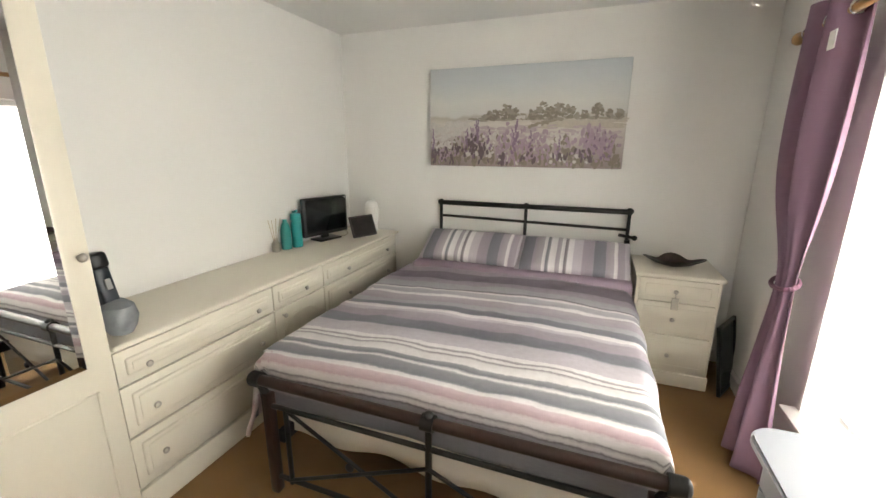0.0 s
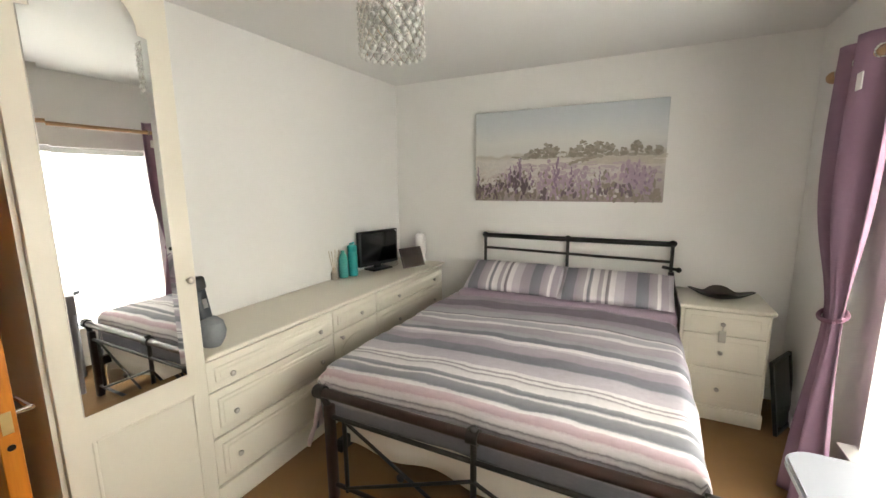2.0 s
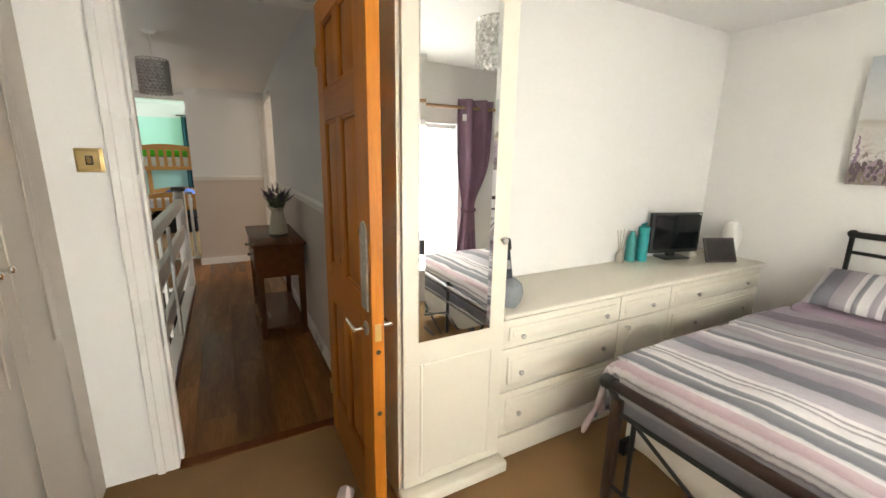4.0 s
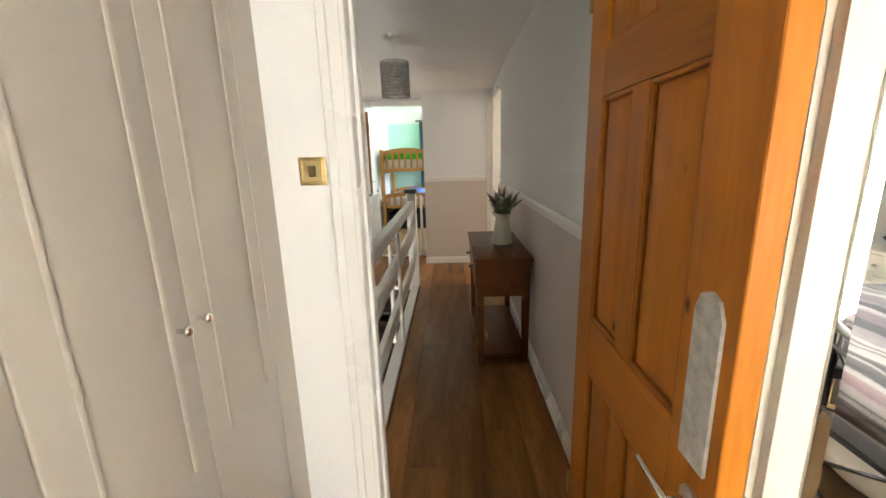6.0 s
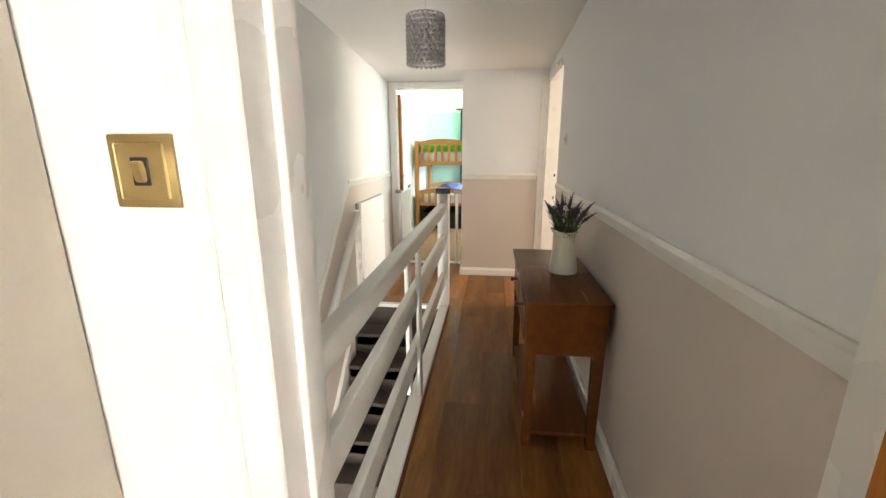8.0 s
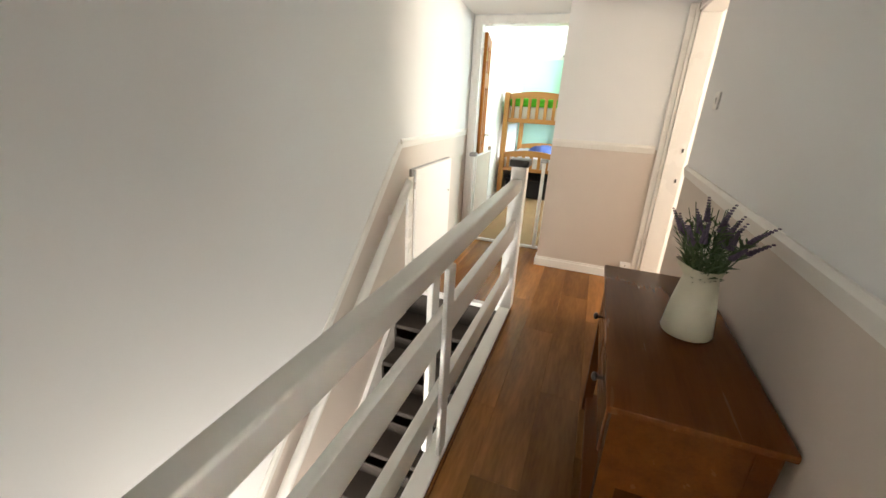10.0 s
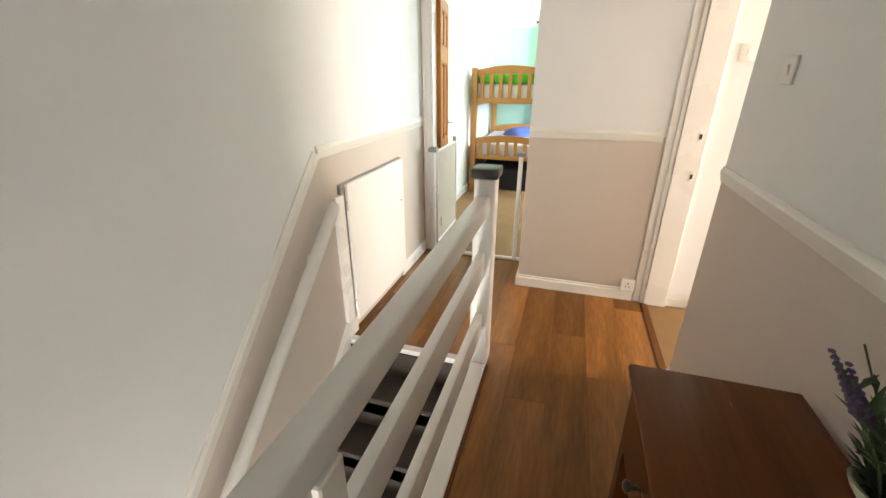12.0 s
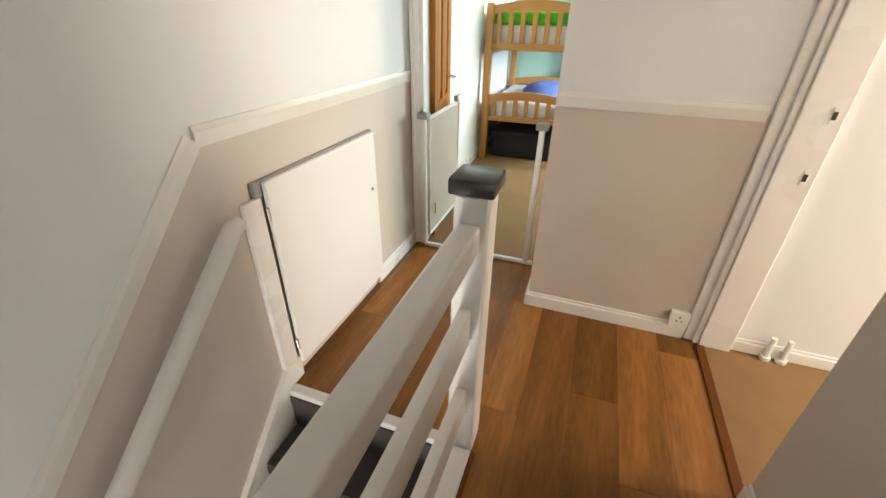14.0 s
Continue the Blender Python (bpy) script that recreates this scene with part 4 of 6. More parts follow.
GR, LG, LV, LP, WH, PK, DK, MV = (0.185, 0.19, 0.215), (0.40, 0.39, 0.42), (0.36, 0.312, 0.355), (0.53, 0.485, 0.53), (0.78, 0.745, 0.745), (0.53, 0.39, 0.425), (0.19, 0.165, 0.185), (0.20, 0.172, 0.205)
SEQ = [(0.0, GR), (0.045, LG), (0.082, DK), (0.087, WH), (0.097, DK), (0.102, WH), (0.120, PK), (0.148, WH), (0.165, GR), (0.206, WH), (0.217, GR), (0.238, WH), (0.268, DK), (0.274, WH), (0.286, DK), (0.292, WH), (0.306, LP), (0.369, GR), (0.424, LV), (0.474, LP), (0.492, WH), (0.512, GR), (0.546, LG), (0.576, LV), (0.630, WH), (0.650, LG), (0.690, WH), (0.704, DK), (0.714, LG), (0.762, LV), (0.812, MV), (0.905, LV)]
M_DUVET = stripes("striped_duvet_cotton", SEQ)
PSEQ = [(0.0, LP), (0.05, GR), (0.16, LV), (0.25, WH), (0.28, GR), (0.31, WH), (0.37, LV), (0.41, WH), (0.44, DK), (0.47, WH), (0.52, LP), (0.60, LV), (0.70, GR), (0.80, LV), (0.87, WH), (0.90, LV), (0.96, LP)]
M_PILLOW = stripes("striped_pillow_cotton", PSEQ)

# duvet: a draped sheet with thickness
NU, NV = 96, 130
X0, X1, Y0, Y1 = BX0 - 0.02, BX1 + 0.005, BF + 0.055, 2.76
ZT = 0.545


def soft(d, r, drop):
    """Way over an edge: d is the path length past the edge; returns outward run and fall."""
    a = min(d / r, math.pi / 2)
    run, fall = r * math.sin(a), r * (1 - math.cos(a))
    rest = max(0.0, d - r * math.pi / 2)
    return run + rest * 0.10, fall + rest * 0.99


bm = B()
uvl = bm.loops.layers.uv.new("stripes")
grid = []
RS = 0.07
for j in range(NV + 1):
    v = j / NV
    row = []
    s_y = -0.25 + v * (Y1 - Y0 + 0.25)
    if s_y < 0:
        run, fall_f = soft(-s_y, 0.05, 1)
        y = Y0 + 0.035 - min(run, 0.05) * 0.6
    else:
        y, fall_f = Y0 + 0.035 + s_y * (Y1 - Y0 - 0.035) / (Y1 - Y0), 0.0
    for i in range(NU + 1):
        u = i / NU
        drop_l = 0.22 - 0.06 * v
        drop_r = 0.30 - 0.10 * v
        s = -drop_l - RS + u * (X1 - X0 + drop_l + drop_r)
        if s < RS * 0.5 - RS:
            run, fall = soft(-(s + RS * 0.5), RS, 1)
            x = X0 + 0.01 - run
        elif s > (X1 - X0) - RS:
            run, fall = soft(s - (X1 - X0) + RS, RS, 1)
            x = X1 - RS + run
        else:
            x, fall = X0 + s, 0.0
        side = min(1.0, fall / 0.2)
        top = ZT + 0.035 * math.sin(math.pi * min(1, max(0, u))) + 0.02 * math.sin(2.2 * v + 0.4)
        top += 0.010 * noise.noise(Vector((x * 2.2, y * 1.6, 1.0))) + 0.008 * noise.noise(Vector((x * 6, y * 4.0, 4.0))) + 0.011 * abs(noise.noise(Vector((x * 2.5 + y * 1.5, y * 8.0 - x * 2, 7.0)))) + 0.003 * noise.noise(Vector((x * 16, y * 13, 2.0)))
        z = top - fall - (fall_f if fall < 0.02 else fall_f * 0.35)
        wob = 0.022 * side * math.sin(y * 13 + 2.0 * math.sin(y * 3))
        x += wob if s > 0 else -wob
        if s_y > 0.25 * (Y1 - Y0):
            y2 = y + 0.035 * math.sin(x * 2.3 + 1.2) * (v - 0.25)
        else:
            y2 = y
        z = max(z, 0.12)
        row.append((bm.verts.new((x, y2, z)), u, v))
    grid.append(row)
for j in range(NV):
    for i in range(NU):
        q = (grid[j][i], grid[j][i + 1], grid[j + 1][i + 1], grid[j + 1][i])
        f = bm.faces.new([p[0] for p in q])
        for lp, p in zip(f.loops, q):
            lp[uvl].uv = (p[1], p[2] + 0.018 * math.sin(p[1] * 5.0 + 0.5) * (p[2] * 0.6 + 0.1))
dv = solo("duvet", bm, M_DUVET, "grey, lilac and white striped duvet spread over the bed", "duvet", 80)
dv.modifiers.new("thickness", 'SOLIDIFY').thickness = 0.018
# corner of the duvet that hangs at the foot beside the chest
bm = B()
uvl = bm.loops.layers.uv.new("stripes")
gr = []
for j in range(15):
    v = j / 14
    row = []
    for i in range(11):
        u = i / 10
        x = BX0 - 0.075 - 0.075 * v + 0.02 * math.sin(9 * u + 3 * v) * v
        y = BF + 0.06 + 0.36 * u * (1 - 0.45 * v) - 0.02 * v
        z = 0.47 - 0.30 * v * (1 - 0.55 * u)
        row.append((bm.verts.new((x, y, z)), u, v))
    gr.append(row)
for j in range(14):
    for i in range(10):
        q = (gr[j][i], gr[j][i + 1], gr[j + 1][i + 1], gr[j + 1][i])
        f = bm.faces.new([p[0] for p in q])
        for lp, p in zip(f.loops, q):
            lp[uvl].uv = (p[1], 0.098 + 0.045 * p[2])
cn = part("hanging_corner", bm, M_DUVET, dv, "loose pink-edged corner", 80)
cn.modifiers.new("thickness", 'SOLIDIFY').thickness = 0.015


def pillow(x0, x1, y, z, tilt, seed, label):
    bm = B()
    uvl = bm.loops.layers.uv.new("stripes")
    nu, nv = 28, 14
    cx, w, d = (x0 + x1) / 2, (x1 - x0), 0.33
    m = pose(cx, y, z, tilt, 0, 0)
    faces = []
    for s in (1, -1):
        g = []
        for j in range(nv + 1):
            row = []
            for i in range(nu + 1):
                u, v = i / nu, j / nv
                pu, pv = 2 * u - 1, 2 * v - 1
                puff = (max(0, 1 - abs(pu) ** 3.2) ** 0.55) * (max(0, 1 - abs(pv) ** 2.6) ** 0.55)
                px = pu * w / 2 * (1 - 0.05 * (1 - abs(pv)) * 0.6 - 0.02 * pv * pv)
                py = pv * d / 2 * (1 - 0.06 * (1 - abs(pu)))
                pz = s * 0.062 * puff + 0.008 * noise.noise(Vector((px * 5 + seed, py * 5, s)))* puff
                row.append((bm.verts.new(m @ Vector((px, py, pz))), u, v))
            g.append(row)
        for j in range(nv):
            for i in range(nu):
                q = [g[j][i], g[j][i + 1], g[j + 1][i + 1], g[j + 1][i]]
                if s < 0:
                    q = q[::-1]
                f = bm.faces.new([p[0] for p in q])
                for lp, p in zip(f.loops, q):
                    lp[uvl].uv = (p[2], p[1])
    bmesh.ops.remove_doubles(bm, verts=bm.verts, dist=0.0008)
    pl_ = solo("pillow", bm, M_PILLOW, label, "pillow", 80)
    pl_["group"] = "pillows on the bed"
    return pl_


pillow(BX0 + 0.02, BC + 0.03, 2.865, 0.705, 30, 1, "plump striped lilac and grey pillow leaning on the bed head")
pillow(BC - 0.01, BX1 - 0.02, 2.845, 0.705, 30, 7, "striped lilac and grey pillow beside its pair on the bed")
bm = box(B(), BX0 + 0.0, 2.66, 0.53, BX1 - 0.01, 3.0, 0.615, 0.03, 3)
solo("folded_undersheet", bm, mat("lilac_cotton", (0.33, 0.25, 0.31), 0.9, 0.04, 6, 300, 0.2), "lilac under-sheet showing between duvet and pillows", "sheet", 60)


# ---- cream bedroom furniture ----
def knob(par, at, way, r=0.013, m=None):
    a, w = Vector(at), Vector(way)
    bm = rod(B(), a, a + w * 0.016, r * 0.45, 10)
    q = w.to_track_quat('Z', 'Y').to_matrix().to_4x4()
    bmesh.ops.create_uvsphere(bm, u_segments=12, v_segments=8, radius=r, matrix=Matrix.Translation(a + w * 0.022) @ q @ Matrix.Diagonal((1, 1, 0.7, 1)))
    return part("knob", bm, m or M_NICKEL, par, "small brushed nickel knob")


def drawer_front(par, name, x, y0, y1, z0, z1, field=0.035):
    """A front facing +x with a raised rounded field."""
    bm = box(B(), x, y0 + 0.003, z0 + 0.003, x + 0.016, y1 - 0.003, z1 - 0.003, 0.004, 2)
    box(bm, x + 0.008, y0 + field, z0 + field, x + 0.025, y1 - field, z1 - field, 0.0085, 3)
    box(bm, x + 0.018, y0 + field + 0.018, z0 + field + 0.018, x + 0.0285, y1 - field - 0.018, z1 - field - 0.018, 0.0035, 2)
    return part(name, bm, M_CREAM, par)


XF = -1.535
def plinth_and_body(name, y0, y1, label):
    t = thing(name, ((XW + XF) / 2, (y0 + y1) / 2, 0), label, "chest of drawers", "fitted chests along the wall")
    part("body", box(B(), XW + 0.002, y0, 0.0, XF, y1, 0.70), M_CREAM, t)
    part("plinth", box(B(), XF, y0, 0.0, XF + 0.02, y1, 0.115, 0.006, 2), M_CREAM, t)
    return t


YA, YB, YC, YD = 0.937, 1.69, 2.11, 3.085
c1 = plinth_and_body("chest_of_drawers", YA, YB, "cream fitted chest of three wide drawers beside the wardrobe")
for z0, z1, ks in ((0.555, 0.692, 0.61), (0.345, 0.553, 0.435), (0.125, 0.343, 0.23)):
    f = drawer_front(c1, "drawer", XF, YA, YB, z0, z1)
    for y in (1.04, 1.57):
        knob(f, (XF + 0.018, y, ks), (1, 0, 0))
c2 = plinth_and_body("chest_cupboard", YB, YC, "cream fitted cupboard with one drawer above an arched door")
f = drawer_front(c2, "drawer", XF, YB, YC, 0.555, 0.692)
knob(f, (XF + 0.018, 1.93, 0.612), (1, 0, 0))
bm = box(B(), XF, YB + 0.003, 0.128, XF + 0.016, YC - 0.003, 0.55, 0.004, 2)
arch = [(YB + 0.06, 0.18), (YC - 0.06, 0.18), (YC - 0.06, 0.41)]
for i in range(9):
    a = math.pi * i / 8
    arch.append(((YB + YC) / 2 + (YC - YB - 0.12) / 2 * math.cos(a), 0.41 + 0.085 * math.sin(a)))
prism(bm, arch, 0, XF + 0.014, XF + 0.020)
f = part("door", bm, M_CREAM, c2)
knob(f, (XF + 0.018, 1.745, 0.515), (1, 0, 0))
c3 = plinth_and_body("chest_of_drawers", YC, YD, "cream fitted chest of wide drawers in the room corner")
for z0, z1, ks in ((0.555, 0.692, 0.608), (0.345, 0.553, 0.435), (0.125, 0.343, 0.23)):
    f = drawer_front(c3, "drawer", XF, YC, YD, z0, z1)
    for y in (2.36, 2.90):
        knob(f, (XF + 0.018, y, ks), (1, 0, 0))
ctop = solo("chest_worktop", box(B(), XW + 0.001, YA, 0.70, -1.50, 3.105, 0.722, 0.008, 3), M_CREAM, "long cream laminated top over the fitted chests", "worktop")

# tall wardrobe with an arched mirror
WA, WB, WX = 0.455, 0.933, -1.515
mw = thing("mirror_wardrobe", (-1.74, 0.69, 0), "tall cream wardrobe with an arched mirror set in its door", "wardrobe")
part("carcass", box(B(), XD + 0.003, WA, 0, WX, WB, 2.20), M_CREAM, mw)
part("plinth", box(B(), WX, WA - 0.01, 0, WX + 0.075, WB + 0.012, 0.055, 0.012, 3), M_CREAM, mw)
part("cornice", box(B(), XD + 0.003, WA - 0.004, 2.20, WX + 0.05, WB + 0.012, 2.237, 0.01, 2), M_CREAM, mw)
bm = box(B(), WX, WA + 0.012, 0.062, WX + 0.022, WB - 0.008, 2.19, 0.004, 2)
dm = part("door", bm, M_CREAM, mw)
bm = B()
fx = WX + 0.022
for a in ((0.535, 0.10, 0.547, 0.60), (0.858, 0.10, 0.870, 0.60)):
    box(bm, fx, a[0], a[1], fx + 0.006, a[2], a[3], 0.003)
for z in (0.10, 0.588):
    box(bm, fx, 0.547, z, fx + 0.006, 0.858, z + 0.012, 0.003)
part("panel_bead", bm, M_CREAM, dm)


def mirror_outline(inset):
    y0, y1, z0 = 0.528 + inset, 0.850 - inset, 0.690 + inset
    zs, cy = 1.895, 0.689
    pts = [(y0, z0), (y1, z0), (y1, zs - inset * 0.4), (y1 - 0.028, zs + 0.004 - inset * 0.4)]
    r = (y1 - y0) / 2 - 0.028
    for i in range(1, 18):
        a = math.pi * i / 18
        pts.append((cy + r * math.cos(a), zs + 0.012 + 0.95 * r * math.sin(a) - inset * 0.3))
    pts += [(y0 + 0.028, zs + 0.004 - inset * 0.4), (y0, zs - inset * 0.4)]
    return pts


part("mirror_backing", prism(B(), mirror_outline(0.0), 0, fx, fx + 0.004), M_NICKEL, dm)
bm = B()
o0, o1 = mirror_outline(0.002), mirror_outline(0.022)
A_ = [bm.verts.new((fx + 0.0045, y, z)) for y, z in o0]
C_ = [bm.verts.new((fx + 0.0085, y, z)) for y, z in o1]
for i in range(len(A_)):
    k = (i + 1) % len(A_)
    bm.faces.new((A_[i], A_[k], C_[k], C_[i]))
part("mirror_bevel", bm, M_MIRROR, dm, "bevelled mirror edge", 15)
part("mirror", prism(B(), o1, 0, fx + 0.005, fx + 0.0085), M_MIRROR, dm, "arched mirror pane", 15)
knob(dm, (fx, 0.893, 1.055), (1, 0, 0), 0.015)

# fitted wardrobe by the doorway
WF = -0.602
fw = thing("fitted_wardrobe", (-0.8, -0.9, 0), "ivory fitted wardrobe run with beaded doors and small knobs", "wardrobe")
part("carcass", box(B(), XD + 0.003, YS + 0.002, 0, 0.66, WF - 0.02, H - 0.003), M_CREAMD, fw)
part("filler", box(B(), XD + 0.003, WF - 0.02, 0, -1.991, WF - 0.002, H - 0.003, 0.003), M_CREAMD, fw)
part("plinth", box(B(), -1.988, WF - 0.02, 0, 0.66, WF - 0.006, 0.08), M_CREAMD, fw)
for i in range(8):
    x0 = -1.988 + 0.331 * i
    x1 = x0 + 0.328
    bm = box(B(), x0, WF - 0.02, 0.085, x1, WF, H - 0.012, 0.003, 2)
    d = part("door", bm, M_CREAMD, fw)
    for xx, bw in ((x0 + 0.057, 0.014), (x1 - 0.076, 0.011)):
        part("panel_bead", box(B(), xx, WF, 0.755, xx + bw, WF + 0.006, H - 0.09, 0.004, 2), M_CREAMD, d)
    knob(d, (x1 - 0.024 if i % 2 == 0 else x0 + 0.040, WF, 1.055), (0, 1, 0), 0.012, M_CHROME)

# nightstand
NX_0, NX_1, NYF = 0.275, 0.708, 2.685
ns = thing("nightstand", (0.49, 2.88, 0), "cream three-drawer nightstand beside the bed", "nightstand")
part("body", box(B(), NX_0, NYF, 0.0, NX_1, 3.09, 0.672, 0.003), M_CREAM, ns)
part("top", box(B(), NX_0 - 0.012, NYF - 0.03, 0.672, NX_1 + 0.014, 3.092, 0.695, 0.009, 3), M_CREAM, ns)
part("plinth", box(B(), NX_0 - 0.004, NYF - 0.018, 0.0, NX_1 + 0.004, NYF, 0.085, 0.005, 2), M_CREAM, ns)
for z0, z1, kz in ((0.53, 0.665, 0.60), (0.325, 0.526, 0.43), (0.105, 0.321, 0.205)):
    bm = box(B(), NX_0 + 0.018, NYF - 0.016, z0, NX_1 - 0.018, NYF, z1, 0.004, 2)
    box(bm, NX_0 + 0.05, NYF - 0.019, z0 + 0.03, NX_1 - 0.05, NYF - 0.012, z1 - 0.03, 0.005, 2)
    f = part("drawer", bm, M_CREAM, ns)
    knob(f, (0.48, NYF - 0.018, kz), (0, -1, 0))
tas = thing("hanging_tag", (0.48, NYF - 0.045, 0.50), "small pale tag hanging from the top drawer knob", "tag")
part("cord", rod(B(), (0.48, NYF - 0.046, 0.60), (0.48, NYF - 0.044, 0.565), 0.0015, 6), M_GREYP, tas)
part("tag", box(B(), 0.462, NYF - 0.047, 0.495, 0.498, NYF - 0.042, 0.565, 0.002), mat("weathered_tag", (0.52, 0.48, 0.40), 0.6, 0.1, 30, 90, 0.05), tas)
bm = B()
ring = []
for k, (r, z) in enumerate([(0.0, 0.004), (0.05, 0.004), (0.10, 0.018), (0.15, 0.045), (0.146, 0.048), (0.095, 0.024), (0.045, 0.012), (0.0, 0.012)]):
    ring.append([bm.verts.new((0.485 + r * math.cos(a) * (1 + 0.16 * math.cos(4 * a)) , 2.87 + 0.62 * r * math.sin(a) * (1 + 0.2 * math.cos(4 * a)), 0.695 + z * (1 + 0.25 * math.cos(4 * a)))) for a in [2 * math.pi * i / 40 for i in range(40)]])
for a, b in zip(ring, ring[1:]):
    for i in range(40):
        bm.faces.new((a[i], a[(i + 1) % 40], b[(i + 1) % 40], b[i]))
bmesh.ops.remove_doubles(bm, verts=bm.verts, dist=0.0001)
solo("leaf_bowl", bm, mat("dark_hammered_metal", (0.10, 0.085, 0.075), 0.35, 0.2, 20, 60, 0.4, metal=0.7), "dark pointed metal bowl on the cream nightstand", "bowl", 60)

# picture frame leaning beside the nightstand
lf = thing("leaning_frame", (0.79, 2.75, 0), "black framed dark glass picture leaning against the wall", "picture frame")
m_l = pose(0.812, 2.768, 0.207, 0, -8, -30)
for s in (-1, 1):
    part("frame_side", turned_box(B(), (0.02, 0.02, 0.42), m_l @ Matrix.Translation((0, s * 0.13, 0)), 0.003), M_BLACK, lf)
    part("frame_rail", turned_box(B(), (0.02, 0.24, 0.02), m_l @ Matrix.Translation((0, 0, s * 0.20)), 0.003), M_BLACK, lf)
part("backing", turned_box(B(), (0.008, 0.245, 0.385), m_l), mat("dark_glazed_print", (0.085, 0.095, 0.092), 0.12, 0.3, 6, 30, 0.0), lf)

# ---- picture over the bed ----
PX0, PX1, PZ0, PZ1, PY = -1.198, 0.145, 1.262, 1.938, 3.068
M_CANVAS = mat("painted_canvas", (0.5, 0.5, 0.5), 0.8, 0.03, 6, 300, 0.25)
n, l = M_CANVAS.node_tree.nodes, M_CANVAS.node_tree.links
tc, sp, mr, rp = n.new("ShaderNodeTexCoord"), n.new("ShaderNodeSeparateXYZ"), n.new("ShaderNodeMapRange"), n.new("ShaderNodeValToRGB")
no, ad = n.new("ShaderNodeTexNoise"), n.new("ShaderNodeMath")
no.inputs["Scale"].default_value = 5.0
no.inputs["Detail"].default_value = 8
ad.operation = 'MULTIPLY_ADD'
ad.inputs[1].default_value = 0.12
l.new(tc.outputs["Object"], sp.inputs[0])
l.new(tc.outputs["Object"], no.inputs["Vector"])
l.new(no.outputs[0], ad.inputs[0])
l.new(sp.outputs[2], ad.inputs[2])
mr.inputs["From Min"].default_value, mr.inputs["From Max"].default_value = -0.28, 0.40
l.new(ad.outputs[0], mr.inputs[0])
l.new(mr.outputs[0], rp.inputs[0])
cr = rp.color_ramp
CST = [(0.0, (0.33, 0.27, 0.25)), (0.16, (0.42, 0.36, 0.34)), (0.30, (0.54, 0.48, 0.45)), (0.44, (0.64, 0.60, 0.55)), (0.50, (0.50, 0.46, 0.40)), (0.53, (0.64, 0.63, 0.60)), (0.66, (0.68, 0.675, 0.645)), (0.85, (0.58, 0.61, 0.625)), (1.0, (0.55, 0.585, 0.61))]
while len(cr.elements) < len(CST):
    cr.elements.new(0.5)
for e, (p, c) in zip(cr.elements, CST):
    e.position, e.color = p, (*c, 1)
l.new(rp.outputs[0], n["Principled BSDF"].inputs["Base Color"])
pc = thing("wall_picture", ((PX0 + PX1) / 2, PY, (PZ0 + PZ1) / 2), "wide canvas painting of a lavender meadow above the bed head", "picture")
part("canvas", box(B(), PX0, PY, PZ0, PX1, YN - 0.002, PZ1, 0.004, 2), M_CANVAS, pc)
rnd = random.Random(11)


def daub(bm, x, z, w, h, a, d):
    m = pose(x, PY - d, z, 0, a, 0)
    vs = []
    for i in range(7):
        t = 2 * math.pi * i / 7
        k = rnd.uniform(0.75, 1.15)
        vs.append(bm.verts.new(m @ Vector((0.5 * w * k * math.cos(t), 0, 0.5 * h * k * math.sin(t)))))
    bm.faces.new(vs)


def paint(name, color):
    return mat(name, color, 0.7, 0.15, 30, 120, 0.2)


PW_, PH_ = PX1 - PX0, PZ1 - PZ0
daubs = collections.defaultdict(B)


def dab(kind_, u, f, w, h, tilt=20):
    """One touch of paint at a place given in parts of the canvas."""
    w, h = (1.25 * w, 1.25 * h) if kind_ == "painted_lane" else (1.6 * w, 1.45 * h)
    u, f = min(max(u, 0.014), 0.986), min(max(f, 0.035), 0.97)
    daub(daubs[kind_], PX0 + u * PW_, PZ0 + f * PH_, w, h, rnd.uniform(-tilt, tilt), DEPTH[kind_] + rnd.uniform(0, 0.0004))


DEPTH = {"painted_field": 0.0009, "painted_haze": 0.0014, "painted_lane": 0.0014, "painted_treeline": 0.002, "painted_tree_shade": 0.0026, "painted_grass": 0.002, "painted_white_blossom": 0.0032, "painted_pink_blossom": 0.0038, "painted_purple_blossom": 0.0044, "painted_dark_spike": 0.005}
PAINTS = {"painted_field": (0.60, 0.54, 0.46), "painted_haze": (0.56, 0.47, 0.49), "painted_lane": (0.36, 0.31, 0.25), "painted_treeline": (0.38, 0.345, 0.285), "painted_tree_shade": (0.29, 0.255, 0.205), "painted_grass": (0.30, 0.255, 0.205), "painted_white_blossom": (0.70, 0.66, 0.62), "painted_pink_blossom": (0.46, 0.345, 0.41), "painted_purple_blossom": (0.31, 0.215, 0.30), "painted_dark_spike": (0.17, 0.125, 0.14)}
for u, h in ((0.31, 0.05), (0.335, 0.08), (0.365, 0.10), (0.42, 0.15), (0.465, 0.11), (0.51, 0.06), (0.56, 0.09), (0.61, 0.165), (0.65, 0.12), (0.69, 0.145), (0.735, 0.14), (0.775, 0.05), (0.81, 0.075), (0.87, 0.13), (0.92, 0.07), (0.965, 0.085)):
    for i in range(int(300 * h)):
        a, q = rnd.uniform(0, 6.283), math.sqrt(rnd.uniform(0, 1))
        f = 0.5 + 0.5 * q * math.sin(a)
        low = f < 0.35 or rnd.random() < 0.18
        dab("painted_tree_shade" if low and h > 0.06 else "painted_treeline", u + 0.20 * h * q * math.cos(a), 0.475 + h * f, rnd.uniform(0.010, 0.022), rnd.uniform(0.008, 0.018), 45)
